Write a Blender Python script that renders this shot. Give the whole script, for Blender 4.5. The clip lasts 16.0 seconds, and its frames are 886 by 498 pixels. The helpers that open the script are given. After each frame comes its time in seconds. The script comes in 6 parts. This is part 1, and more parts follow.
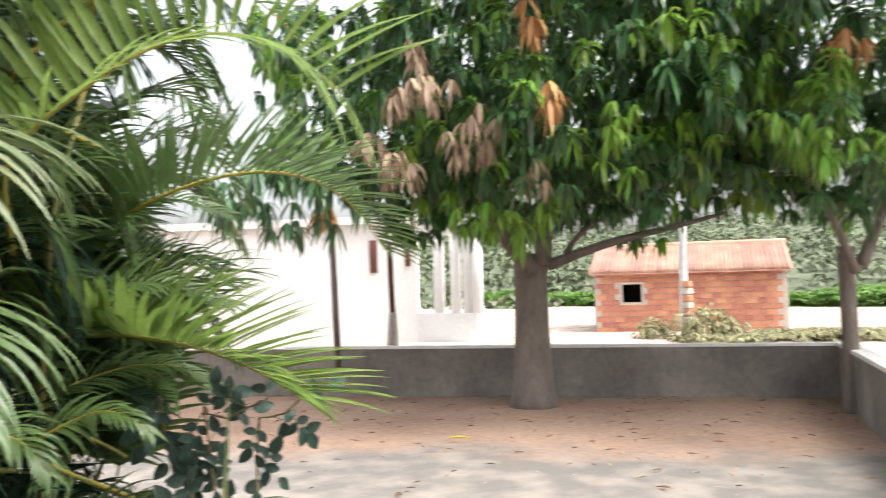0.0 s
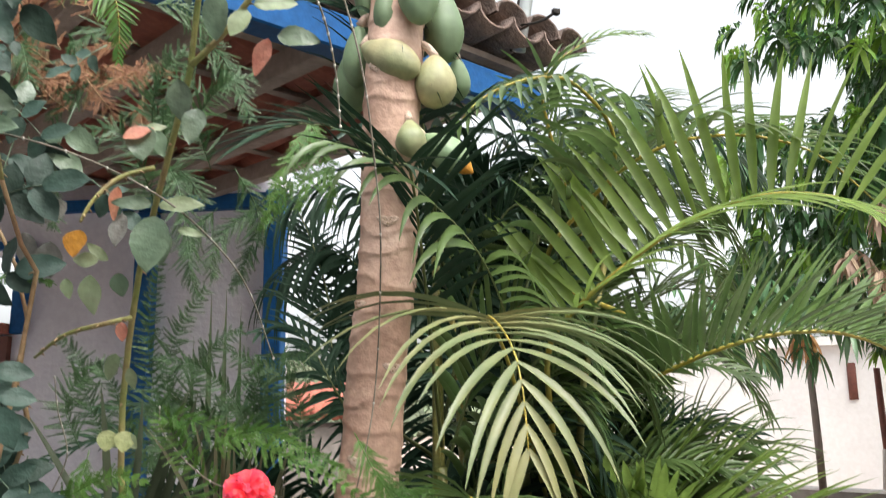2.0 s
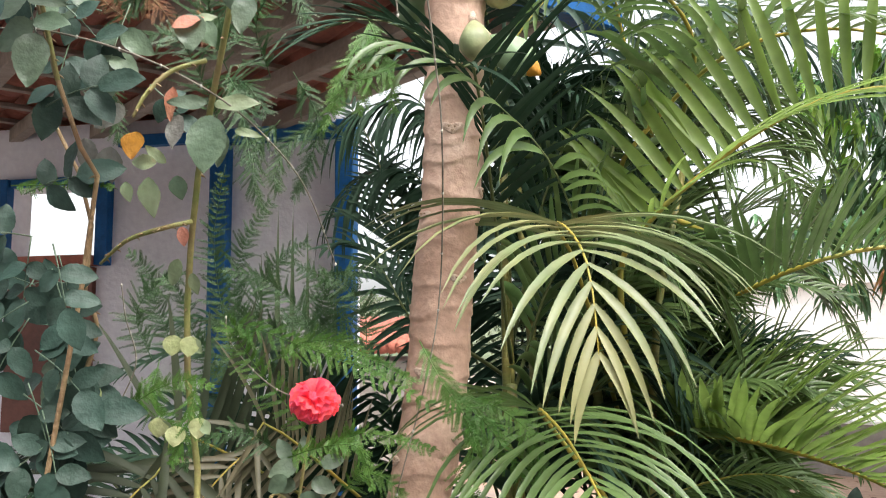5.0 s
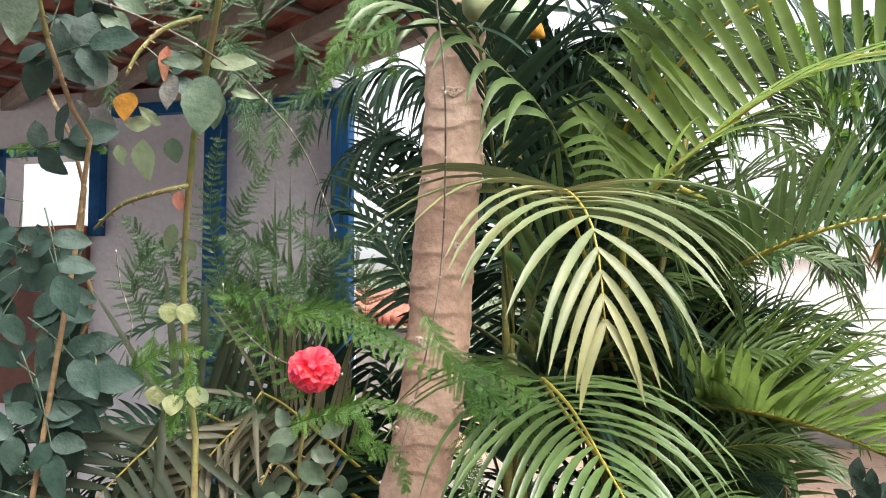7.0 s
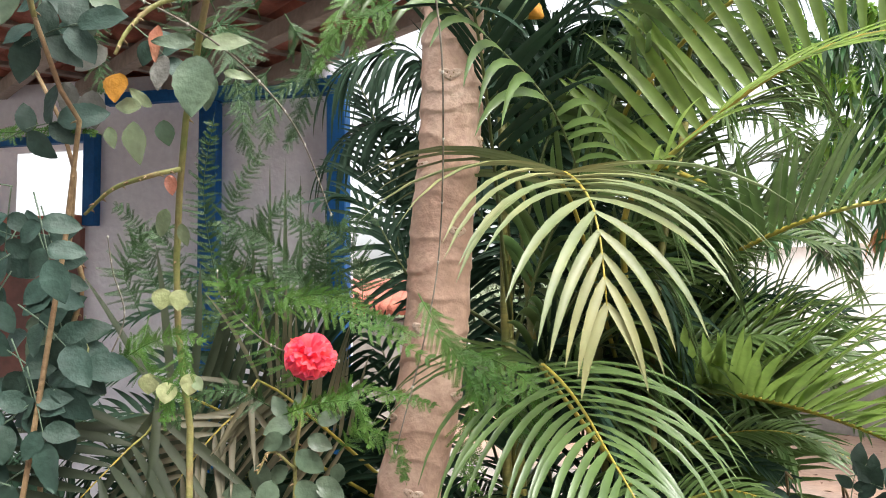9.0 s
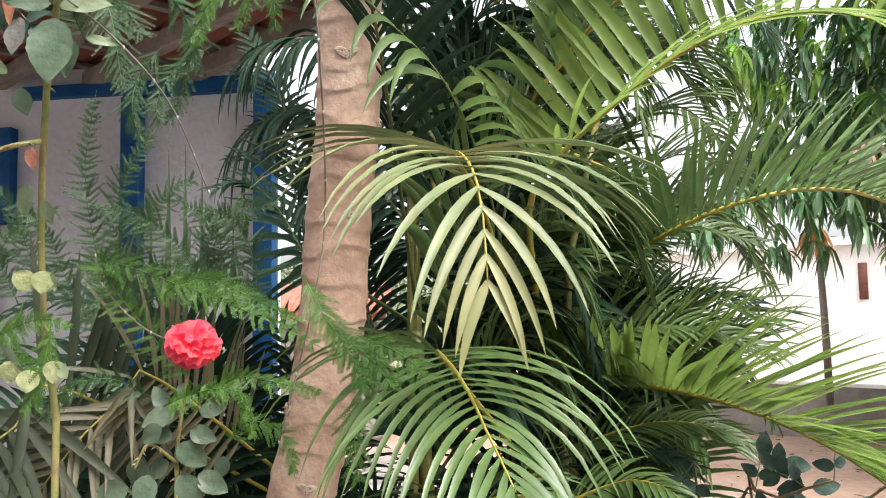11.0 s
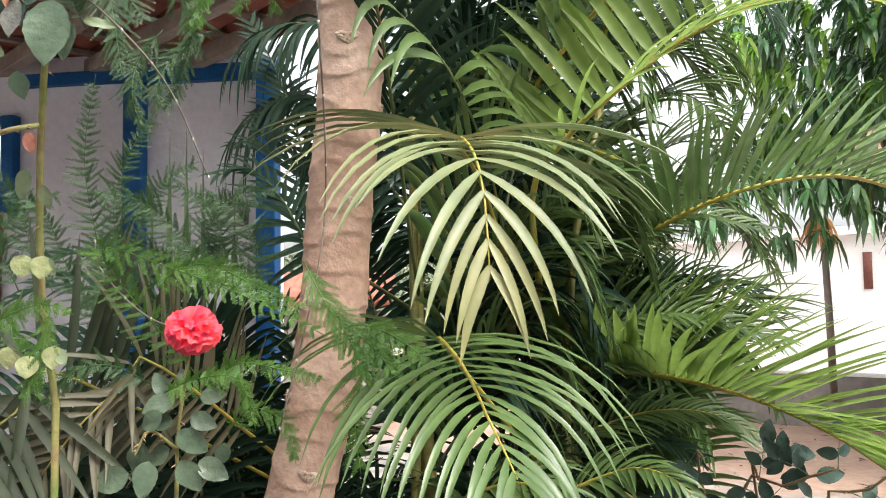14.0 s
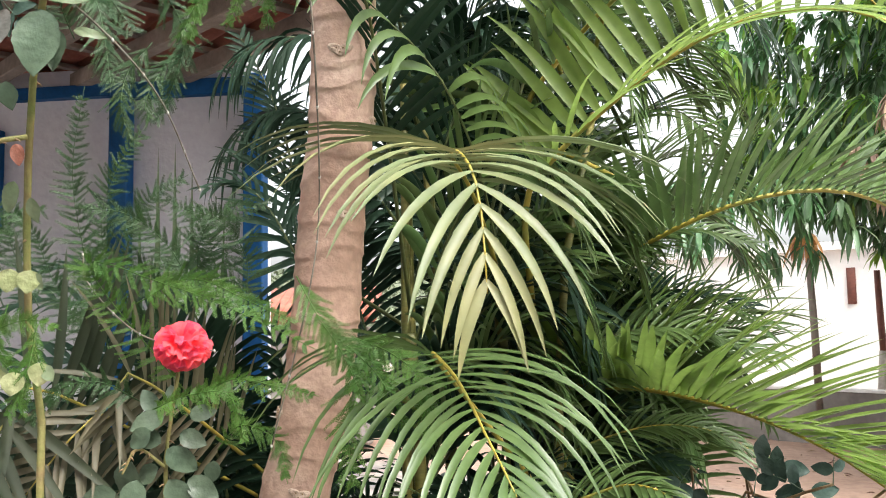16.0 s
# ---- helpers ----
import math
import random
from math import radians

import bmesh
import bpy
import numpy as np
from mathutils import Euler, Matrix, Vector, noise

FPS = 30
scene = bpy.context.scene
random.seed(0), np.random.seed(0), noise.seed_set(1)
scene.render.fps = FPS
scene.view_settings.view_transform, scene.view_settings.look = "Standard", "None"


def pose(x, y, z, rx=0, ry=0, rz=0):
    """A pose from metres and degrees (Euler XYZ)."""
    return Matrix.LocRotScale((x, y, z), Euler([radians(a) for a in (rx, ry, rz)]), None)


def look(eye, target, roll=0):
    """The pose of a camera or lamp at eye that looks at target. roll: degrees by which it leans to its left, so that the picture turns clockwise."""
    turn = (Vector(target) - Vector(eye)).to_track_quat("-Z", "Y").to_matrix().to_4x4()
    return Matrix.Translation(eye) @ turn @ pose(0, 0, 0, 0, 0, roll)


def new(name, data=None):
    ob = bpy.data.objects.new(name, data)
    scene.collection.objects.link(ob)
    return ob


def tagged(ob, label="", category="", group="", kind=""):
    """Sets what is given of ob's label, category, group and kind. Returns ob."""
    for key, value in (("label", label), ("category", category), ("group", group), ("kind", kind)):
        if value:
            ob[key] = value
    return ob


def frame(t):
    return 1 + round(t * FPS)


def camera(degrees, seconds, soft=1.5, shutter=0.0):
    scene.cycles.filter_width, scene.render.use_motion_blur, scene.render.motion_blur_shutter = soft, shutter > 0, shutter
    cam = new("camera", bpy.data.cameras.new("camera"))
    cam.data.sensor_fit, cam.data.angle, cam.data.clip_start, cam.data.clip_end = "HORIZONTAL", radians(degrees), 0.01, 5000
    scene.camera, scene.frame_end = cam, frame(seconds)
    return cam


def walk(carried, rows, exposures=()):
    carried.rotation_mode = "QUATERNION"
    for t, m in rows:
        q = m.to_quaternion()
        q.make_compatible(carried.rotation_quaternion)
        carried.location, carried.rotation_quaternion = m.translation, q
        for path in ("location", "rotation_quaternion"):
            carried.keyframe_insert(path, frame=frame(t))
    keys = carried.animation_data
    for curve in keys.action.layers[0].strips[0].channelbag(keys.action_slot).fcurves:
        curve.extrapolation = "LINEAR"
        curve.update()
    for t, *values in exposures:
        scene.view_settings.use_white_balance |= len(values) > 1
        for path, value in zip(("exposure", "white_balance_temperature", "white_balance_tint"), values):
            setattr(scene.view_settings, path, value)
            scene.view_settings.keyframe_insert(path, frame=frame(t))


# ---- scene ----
cam = camera(55.0, 16.0, 1.0, 0.35)

PATH = [
    (0, (0.142, -0.315, 1.676), (1.156, 1.407, 1.758), -1.5),
    (0.5, (0.085, -0.167, 1.703), (0.783, 1.705, 1.781), -0.6),
    (1, (0.028, -0.065, 1.76), (0.37, 1.904, 1.852), 0.3),
    (1.5, (0.005, -0.059, 1.794), (0.127, 1.923, 2.03), 0.2),
    (2, (-0.016, -0.069, 1.834), (0.025, 1.895, 2.208), -0.6),
    (2.5, (-0.025, -0.09, 1.862), (-0.017, 1.853, 2.337), -0.5),
    (3, (-0.014, -0.096, 1.887), (-0.02, 1.836, 2.403), -0.8),
    (3.5, (0.0, -0.097, 1.895), (-0.028, 1.833, 2.418), -0.8),
    (4, (0.007, -0.085, 1.841), (-0.076, 1.859, 2.307), -0.7),
    (4.5, (0.001, -0.041, 1.801), (-0.102, 1.927, 2.14), -0.6),
    (5, (-0.002, -0.002, 1.783), (-0.136, 1.979, 2.017), -0.4),
    (7.5, (-0.017, 0.041, 1.775), (-0.136, 2.032, 1.931), -0.4),
    (8, (-0.016, 0.056, 1.777), (-0.133, 2.048, 1.915), -0.6),
    (8.5, (-0.016, 0.054, 1.773), (-0.133, 2.046, 1.913), -0.6),
    (9, (-0.02, 0.054, 1.768), (-0.135, 2.045, 1.915), -0.6),
    (9.5, (-0.002, 0.067, 1.767), (-0.078, 2.06, 1.914), -0.6),
    (10, (0.045, 0.088, 1.746), (0.057, 2.081, 1.911), -1.0),
    (12.5, (0.079, 0.117, 1.725), (0.084, 2.112, 1.878), -0.7),
    (13, (0.076, 0.116, 1.726), (0.08, 2.11, 1.877), -0.8),
    (13.5, (0.077, 0.12, 1.73), (0.076, 2.115, 1.868), -0.5),
    (14, (0.075, 0.123, 1.725), (0.076, 2.119, 1.861), -0.8),
    (14.5, (0.076, 0.116, 1.724), (0.08, 2.11, 1.867), -1.1),
    (15, (0.079, 0.122, 1.723), (0.083, 2.116, 1.872), -1.3),
    (15.5, (0.075, 0.124, 1.724), (0.089, 2.117, 1.881), -1.1),
    (16, (0.061, 0.139, 1.723), (0.096, 2.131, 1.896), -0.9),
]
walk(cam, [(t, look(e, g, r)) for t, e, g, r in PATH],
     [(0, 0.93), (1, 0.75), (2, 0.69), (3, 0.61), (3.6, 0.61), (4.2, 0.71), (5, 0.9), (7.5, 1.0), (16, 1.02)])

# ---------------- world, sun ----------------
world = bpy.data.worlds.new("sky")
scene.world = world
world.use_nodes = True
wn, wl = world.node_tree.nodes, world.node_tree.links
sky = wn.new("ShaderNodeTexSky")
sky.sky_type = "NISHITA"
sky.sun_disc = False
sky.sun_elevation, sky.sun_rotation = radians(58), radians(150)
sky.air_density, sky.dust_density, sky.ozone_density = 1.0, 6.0, 1.0
soft_sky = wn.new("ShaderNodeHueSaturation")
soft_sky.inputs["Saturation"].default_value = 0.2
soft_sky.inputs["Value"].default_value = 1.75
wl.new(sky.outputs[0], soft_sky.inputs["Color"])
wl.new(soft_sky.outputs[0], wn["Background"].inputs["Color"])
wn["Background"].inputs["Strength"].default_value = 0.15
sun = new("sun", bpy.data.lights.new("sun", "SUN"))
sun.data.energy, sun.data.angle, sun.data.color = 0.7, radians(22), (1.0, 0.96, 0.9)
sun.matrix_world = look((0, 0, 0), (-0.26, 0.46, -0.85))


# ---------------- materials ----------------
def mat(name, colours, scale=8.0, rough=0.6, bump=0.2, detail=6.0, leaf=0.0, metal=0.0, vary=0.0, stretch=None,
        spec=0.5, island=False, fine=6.0):
    """A node material: noise between the given colours at two scales, relief, gloss, and light through leaves."""
    m = bpy.data.materials.new(name)
    m.use_nodes = True
    n, l = m.node_tree.nodes, m.node_tree.links
    b = n["Principled BSDF"]
    tc = n.new("ShaderNodeTexCoord")
    mp = n.new("ShaderNodeMapping")
    if stretch:
        mp.inputs["Scale"].default_value = stretch
    l.new(tc.outputs["Object"], mp.inputs["Vector"])
    nz = n.new("ShaderNodeTexNoise")
    nz.inputs["Scale"].default_value, nz.inputs["Detail"].default_value = scale, detail
    l.new(mp.outputs[0], nz.inputs["Vector"])
    ramp = n.new("ShaderNodeValToRGB")
    e = ramp.color_ramp.elements
    while len(e) < len(colours):
        e.new(0.5)
    for i, c in enumerate(colours):
        e[i].position = 0.3 + 0.4 * i / max(1, len(colours) - 1)
        e[i].color = (*c, 1)
    l.new(nz.outputs["Fac"], ramp.inputs["Fac"])
    nf = n.new("ShaderNodeTexNoise")
    nf.inputs["Scale"].default_value, nf.inputs["Detail"].default_value = scale * fine, 3
    l.new(mp.outputs[0], nf.inputs["Vector"])
    mx = n.new("ShaderNodeMix")
    mx.data_type, mx.blend_type = "RGBA", "OVERLAY"
    mx.inputs["Factor"].default_value = 0.35
    l.new(ramp.outputs["Color"], mx.inputs["A"])
    l.new(nf.outputs["Fac"], mx.inputs["B"])
    col = mx.outputs["Result"]
    if vary:
        hs = n.new("ShaderNodeHueSaturation")
        if island:
            src_node = n.new("ShaderNodeNewGeometry")
            rnd = src_node.outputs["Random Per Island"]
        else:
            src_node = n.new("ShaderNodeObjectInfo")
            rnd = src_node.outputs["Random"]
        r1 = n.new("ShaderNodeMapRange")
        r1.inputs["To Min"].default_value, r1.inputs["To Max"].default_value = 1 - vary, 1 + vary
        l.new(rnd, r1.inputs["Value"])
        l.new(r1.outputs[0], hs.inputs["Value"])
        r2 = n.new("ShaderNodeMapRange")
        r2.inputs["To Min"].default_value, r2.inputs["To Max"].default_value = 0.5 - vary * 0.06, 0.5 + vary * 0.05
        l.new(rnd, r2.inputs["Value"])
        l.new(r2.outputs[0], hs.inputs["Hue"])
        l.new(col, hs.inputs["Color"])
        col = hs.outputs["Color"]
    l.new(col, b.inputs["Base Color"])
    b.inputs["Roughness"].default_value, b.inputs["Metallic"].default_value = rough, metal
    b.inputs["Specular IOR Level"].default_value = spec
    if bump:
        bp = n.new("ShaderNodeBump")
        bp.inputs["Strength"].default_value, bp.inputs["Distance"].default_value = bump, 0.02
        l.new(nf.outputs["Fac"], bp.inputs["Height"])
        l.new(bp.outputs[0], b.inputs["Normal"])
    if leaf:
        tr = n.new("ShaderNodeBsdfTranslucent")
        gm = n.new("ShaderNodeHueSaturation")
        gm.inputs["Saturation"].default_value, gm.inputs["Value"].default_value = 1.0, 1.5
        l.new(col, gm.inputs["Color"])
        l.new(gm.outputs[0], tr.inputs["Color"])
        ms = n.new("ShaderNodeMixShader")
        ms.inputs[0].default_value = leaf
        l.new(b.outputs[0], ms.inputs[1])
        l.new(tr.outputs[0], ms.inputs[2])
        l.new(ms.outputs[0], n["Material Output"].inputs["Surface"])
    return m


M_PALM = mat("palm_leaf", [(0.072, 0.122, 0.038), (0.118, 0.182, 0.058)], 5, 0.32, 0.05, leaf=0.26, vary=0.3, island=True)
M_PALM_LIGHT = mat("palm_leaf_light", [(0.095, 0.135, 0.055), (0.145, 0.178, 0.075), (0.26, 0.24, 0.1)], 4, 0.42, 0.05, leaf=0.14, vary=0.16, island=True)
M_PALM_BRIGHT = mat("palm_leaf_bright", [(0.13, 0.2, 0.042), (0.2, 0.28, 0.068)], 4, 0.36, 0.05, leaf=0.45, vary=0.25, island=True)
# Inner and rear leaves: the thicket's shade is put into this green.
M_PALM_SHADE = mat("palm_leaf_shade", [(0.014, 0.034, 0.02), (0.03, 0.06, 0.034)], 5, 0.5, 0.05, leaf=0.06, vary=0.3, island=True, spec=0.12)
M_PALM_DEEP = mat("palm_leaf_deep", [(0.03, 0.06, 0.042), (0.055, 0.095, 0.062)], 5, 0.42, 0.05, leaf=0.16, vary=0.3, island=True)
M_PALM_OLIVE = mat("palm_leaf_olive", [(0.032, 0.044, 0.024), (0.058, 0.068, 0.038)], 5, 0.55, 0.05, leaf=0.2, vary=0.25, island=True, spec=0.3)
M_PALM_DRY = mat("palm_leaf_dry", [(0.07, 0.072, 0.036), (0.14, 0.12, 0.07)], 5, 0.5, 0.05, leaf=0.2, vary=0.25, island=True)
M_RACHIS = mat("palm_rachis", [(0.28, 0.25, 0.04), (0.4, 0.3, 0.05), (0.22, 0.26, 0.06)], 9, 0.45, 0.1)
# Rachis colour darkened to go with the shaded leaves.
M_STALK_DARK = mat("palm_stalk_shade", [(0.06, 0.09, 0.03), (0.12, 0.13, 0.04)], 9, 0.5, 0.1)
M_CANE = mat("palm_cane", [(0.1, 0.12, 0.03), (0.25, 0.2, 0.05)], 6, 0.5, 0.15, stretch=(1, 1, 4))
M_TRUNK = mat("papaya_bark", [(0.4, 0.245, 0.175), (0.53, 0.345, 0.255), (0.62, 0.44, 0.345)], 7, 0.7, 0.2, fine=9)
M_SCAR = mat("leaf_scar", [(0.5, 0.35, 0.26), (0.64, 0.5, 0.4)], 40, 0.8, 0.3)
M_PAPAYA = mat("papaya_skin", [(0.14, 0.215, 0.115), (0.2, 0.275, 0.15)], 6, 0.5, 0.06, vary=0.15)
M_PAPAYA_RIPE = mat("papaya_skin_ripe", [(0.16, 0.2, 0.09), (0.27, 0.27, 0.14), (0.38, 0.33, 0.18)], 9, 0.5, 0.1, vary=0.1)
M_PAPAYA_LEAF = mat("papaya_leaf", [(0.13, 0.22, 0.05), (0.22, 0.3, 0.08)], 6, 0.5, 0.1, leaf=0.4)
M_ROSE_LEAF = mat("rose_leaf", [(0.095, 0.145, 0.092), (0.145, 0.2, 0.125)], 14, 0.38, 0.15, leaf=0.12, vary=0.22)
M_ROSE_PALE = mat("rose_leaf_pale", [(0.2, 0.26, 0.14), (0.29, 0.34, 0.2)], 14, 0.42, 0.15, leaf=0.25, vary=0.2)
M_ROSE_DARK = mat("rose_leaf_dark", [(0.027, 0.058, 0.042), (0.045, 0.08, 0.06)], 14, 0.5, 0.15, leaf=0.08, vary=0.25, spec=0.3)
M_ROSE_RED = mat("rose_leaf_withered", [(0.4, 0.13, 0.08), (0.5, 0.24, 0.15)], 20, 0.55, 0.2, leaf=0.25, vary=0.15)
M_ROSE_YELLOW = mat("rose_leaf_yellow", [(0.6, 0.28, 0.03), (0.5, 0.22, 0.03)], 20, 0.5, 0.2, leaf=0.2)
M_ROSE_GREY = mat("rose_leaf_grey", [(0.2, 0.2, 0.17), (0.28, 0.27, 0.24)], 18, 0.6, 0.2, leaf=0.15, vary=0.15)
M_ROSE_STEM = mat("rose_stem", [(0.16, 0.2, 0.05), (0.26, 0.24, 0.08), (0.25, 0.15, 0.08)], 16, 0.55, 0.2)
M_WOODY = mat("rose_cane_old", [(0.22, 0.12, 0.06), (0.34, 0.24, 0.12)], 16, 0.65, 0.3)
M_PETAL = mat("rose_petal", [(0.93, 0.09, 0.15), (0.97, 0.19, 0.25)], 18, 0.55, 0.1, leaf=0.32, vary=0.2)
M_FERN = mat("asparagus_fern", [(0.055, 0.145, 0.02), (0.11, 0.22, 0.035)], 9, 0.5, 0.0, leaf=0.3, vary=0.25, island=True)
# Same fern for the back growth, with shade mixed into its green.
M_FERN_SHADE = mat("asparagus_fern_shade", [(0.026, 0.07, 0.02), (0.05, 0.11, 0.03)], 9, 0.5, 0.0, leaf=0.15, vary=0.25, island=True)
M_FERN_DEAD = mat("asparagus_dead", [(0.16, 0.065, 0.028), (0.25, 0.12, 0.055)], 9, 0.8, 0.0, vary=0.25, island=True)
M_BUD = mat("spent_bud", [(0.3, 0.34, 0.14), (0.42, 0.43, 0.22)], 20, 0.55, 0.2, leaf=0.2)
M_VINE = mat("dry_vine", [(0.13, 0.11, 0.08), (0.27, 0.24, 0.19)], 30, 0.75, 0.2)
M_BLADE = mat("sword_leaf", [(0.05, 0.08, 0.035), (0.1, 0.13, 0.06)], 9, 0.45, 0.1, stretch=(1, 1, 4), leaf=0.1)
M_MANGO = mat("mango_leaf", [(0.04, 0.1, 0.036), (0.072, 0.152, 0.052)], 1.5, 0.33, 0.0, leaf=0.18, vary=0.4, island=True)
M_MANGO_YOUNG = mat("mango_leaf_young", [(0.12, 0.26, 0.03), (0.2, 0.33, 0.05)], 1.5, 0.4, 0.0, leaf=0.35, vary=0.25, island=True)
M_MANGO_DEAD = mat("mango_leaf_dead", [(0.28, 0.19, 0.13), (0.4, 0.29, 0.2)], 2, 0.7, 0.0, leaf=0.15, vary=0.25, island=True)
M_MANGO_RUST = mat("mango_leaf_rust", [(0.42, 0.2, 0.08), (0.5, 0.28, 0.12)], 2, 0.7, 0.0, leaf=0.15, vary=0.25, island=True)
M_BARK = mat("mango_bark", [(0.11, 0.09, 0.075), (0.2, 0.165, 0.14)], 5, 0.85, 0.8, stretch=(1, 1, 0.35))
M_BLUE = mat("blue_paint", [(0.0045, 0.062, 0.19), (0.009, 0.1, 0.29)], 5, 0.6, 0.15, spec=0.25)
M_LILAC = mat("limewash_wall", [(0.7, 0.67, 0.72), (0.8, 0.77, 0.82)], 2.2, 0.85, 0.2, fine=12)
M_RAFTER = mat("roof_timber", [(0.22, 0.17, 0.14), (0.36, 0.29, 0.24)], 5, 0.75, 0.25, stretch=(1, 1, 1))
M_TILE = mat("clay_tile", [(0.26, 0.075, 0.05), (0.4, 0.13, 0.085)], 6, 0.8, 0.3, vary=0.25, island=True)
M_TILE_OLD = mat("clay_tile_weathered", [(0.07, 0.055, 0.05), (0.2, 0.13, 0.1)], 9, 0.85, 0.5, vary=0.3, island=True)
M_TILE_PINK = mat("clay_tile_pale", [(0.36, 0.19, 0.14), (0.47, 0.28, 0.22)], 2, 0.8, 0.2, vary=0.18)
M_METAL = mat("galvanised_metal", [(0.5, 0.55, 0.55), (0.62, 0.66, 0.65)], 5, 0.45, 0.05, metal=0.6)
M_WHITE = mat("white_render", [(0.76, 0.74, 0.72), (0.84, 0.82, 0.8)], 0.8, 0.85, 0.1, fine=14)
M_BROWN = mat("brown_wood", [(0.1, 0.03, 0.02), (0.17, 0.055, 0.035)], 4, 0.6, 0.15)
M_CEMENT = mat("cement_wall", [(0.12, 0.105, 0.095), (0.19, 0.17, 0.15), (0.3, 0.27, 0.24)], 0.8, 0.9, 0.3, detail=9, fine=14)
M_CAP = mat("white_coping", [(0.62, 0.6, 0.57), (0.75, 0.73, 0.7)], 2, 0.85, 0.15)
M_BRICK = mat("hollow_brick", [(0.36, 0.15, 0.09), (0.47, 0.21, 0.13)], 3, 0.85, 0.25, vary=0.22)
M_MORTAR = mat("mortar", [(0.4, 0.34, 0.3), (0.5, 0.44, 0.38)], 4, 0.9, 0.3)
# Near-black: stands in for an unlit room; also the mast's dark fittings.
M_DARK = mat("dark_interior", [(0.015, 0.012, 0.01), (0.03, 0.025, 0.02)], 3, 0.9, 0.0)
# Scrub greens greyed and lightened to carry the distance haze.
M_HILL = mat("hill_scrub", [(0.08, 0.105, 0.06), (0.13, 0.155, 0.09), (0.17, 0.19, 0.12)], 0.5, 0.8, 0.0, leaf=0.1, vary=0.35, island=True)
M_HEDGE = mat("hedge_leaf", [(0.09, 0.2, 0.03), (0.16, 0.29, 0.05)], 1, 0.6, 0.0, leaf=0.2, vary=0.3, island=True)
M_SCRUB = mat("dry_scrub", [(0.2, 0.2, 0.1), (0.32, 0.3, 0.16)], 1, 0.7, 0.0, leaf=0.15, vary=0.3, island=True)
M_POLE = mat("concrete_pole", [(0.42, 0.42, 0.42), (0.55, 0.55, 0.54)], 3, 0.85, 0.2)
M_LITTER = mat("leaf_litter", [(0.18, 0.1, 0.06), (0.34, 0.22, 0.13)], 3, 0.8, 0.0, vary=0.4, island=True)
M_YLEAF = mat("fallen_yellow_leaf", [(0.6, 0.4, 0.03), (0.7, 0.5, 0.05)], 3, 0.6, 0.0)


def ground_material():
    """Brown soil under the trees, worn cement by the house, pale sand past the fence."""
    m = mat("yard_ground", [(0.26, 0.155, 0.105), (0.33, 0.21, 0.15), (0.38, 0.25, 0.18)], 0.6, 0.95, 0.5, detail=10, fine=18)
    n, l = m.node_tree.nodes, m.node_tree.links
    b = n["Principled BSDF"]
    soil = b.inputs["Base Color"].links[0].from_socket
    tc = n.new("ShaderNodeTexCoord")
    sep = n.new("ShaderNodeSeparateXYZ")
    l.new(tc.outputs["Object"], sep.inputs[0])
    wob = n.new("ShaderNodeTexNoise")
    wob.inputs["Scale"].default_value, wob.inputs["Detail"].default_value = 0.9, 7
    l.new(tc.outputs["Object"], wob.inputs["Vector"])

    def line(a, bb, c, soft, wobble):
        dot = n.new("ShaderNodeVectorMath")
        dot.operation = "DOT_PRODUCT"
        dot.inputs[1].default_value = (a, bb, 0)
        l.new(tc.outputs["Object"], dot.inputs[0])
        ad = n.new("ShaderNodeMath")
        ad.operation = "MULTIPLY_ADD"
        ad.inputs[1].default_value = wobble
        l.new(wob.outputs["Fac"], ad.inputs[0])
        l.new(dot.outputs["Value"], ad.inputs[2])
        r = n.new("ShaderNodeMapRange")
        r.inputs["From Min"].default_value, r.inputs["From Max"].default_value = c - soft, c + soft
        l.new(ad.outputs[0], r.inputs["Value"])
        return r.outputs[0]

    cem = n.new("ShaderNodeTexNoise")
    cem.inputs["Scale"].default_value, cem.inputs["Detail"].default_value = 2.2, 10
    l.new(tc.outputs["Object"], cem.inputs["Vector"])
    cr = n.new("ShaderNodeValToRGB")
    cr.color_ramp.elements[0].color, cr.color_ramp.elements[0].position = (0.16, 0.145, 0.13, 1), 0.42
    cr.color_ramp.elements[1].color, cr.color_ramp.elements[1].position = (0.28, 0.245, 0.21, 1), 0.66
    l.new(cem.outputs["Fac"], cr.inputs["Fac"])
    sand = n.new("ShaderNodeValToRGB")
    sand.color_ramp.elements[0].color, sand.color_ramp.elements[0].position = (0.34, 0.25, 0.2, 1), 0.4
    sand.color_ramp.elements[1].color, sand.color_ramp.elements[1].position = (0.52, 0.44, 0.38, 1), 0.6
    l.new(cem.outputs["Fac"], sand.inputs["Fac"])
    m1 = n.new("ShaderNodeMix")
    m1.data_type = "RGBA"
    l.new(line(0.62, 0.785, 9.9, 0.5, 2.8), m1.inputs["Factor"])
    l.new(cr.outputs[0], m1.inputs["A"])
    l.new(soil, m1.inputs["B"])
    m2 = n.new("ShaderNodeMix")
    m2.data_type = "RGBA"
    l.new(line(0.753, 0.658, 13.8, 0.4, 0.6), m2.inputs["Factor"])
    l.new(m1.outputs["Result"], m2.inputs["A"])
    l.new(sand.outputs[0], m2.inputs["B"])
    l.new(m2.outputs["Result"], b.inputs["Base Color"])
    return m


# ---------------- mesh helpers ----------------
UP = Vector((0, 0, 1))


def V(p):
    return Vector(p)


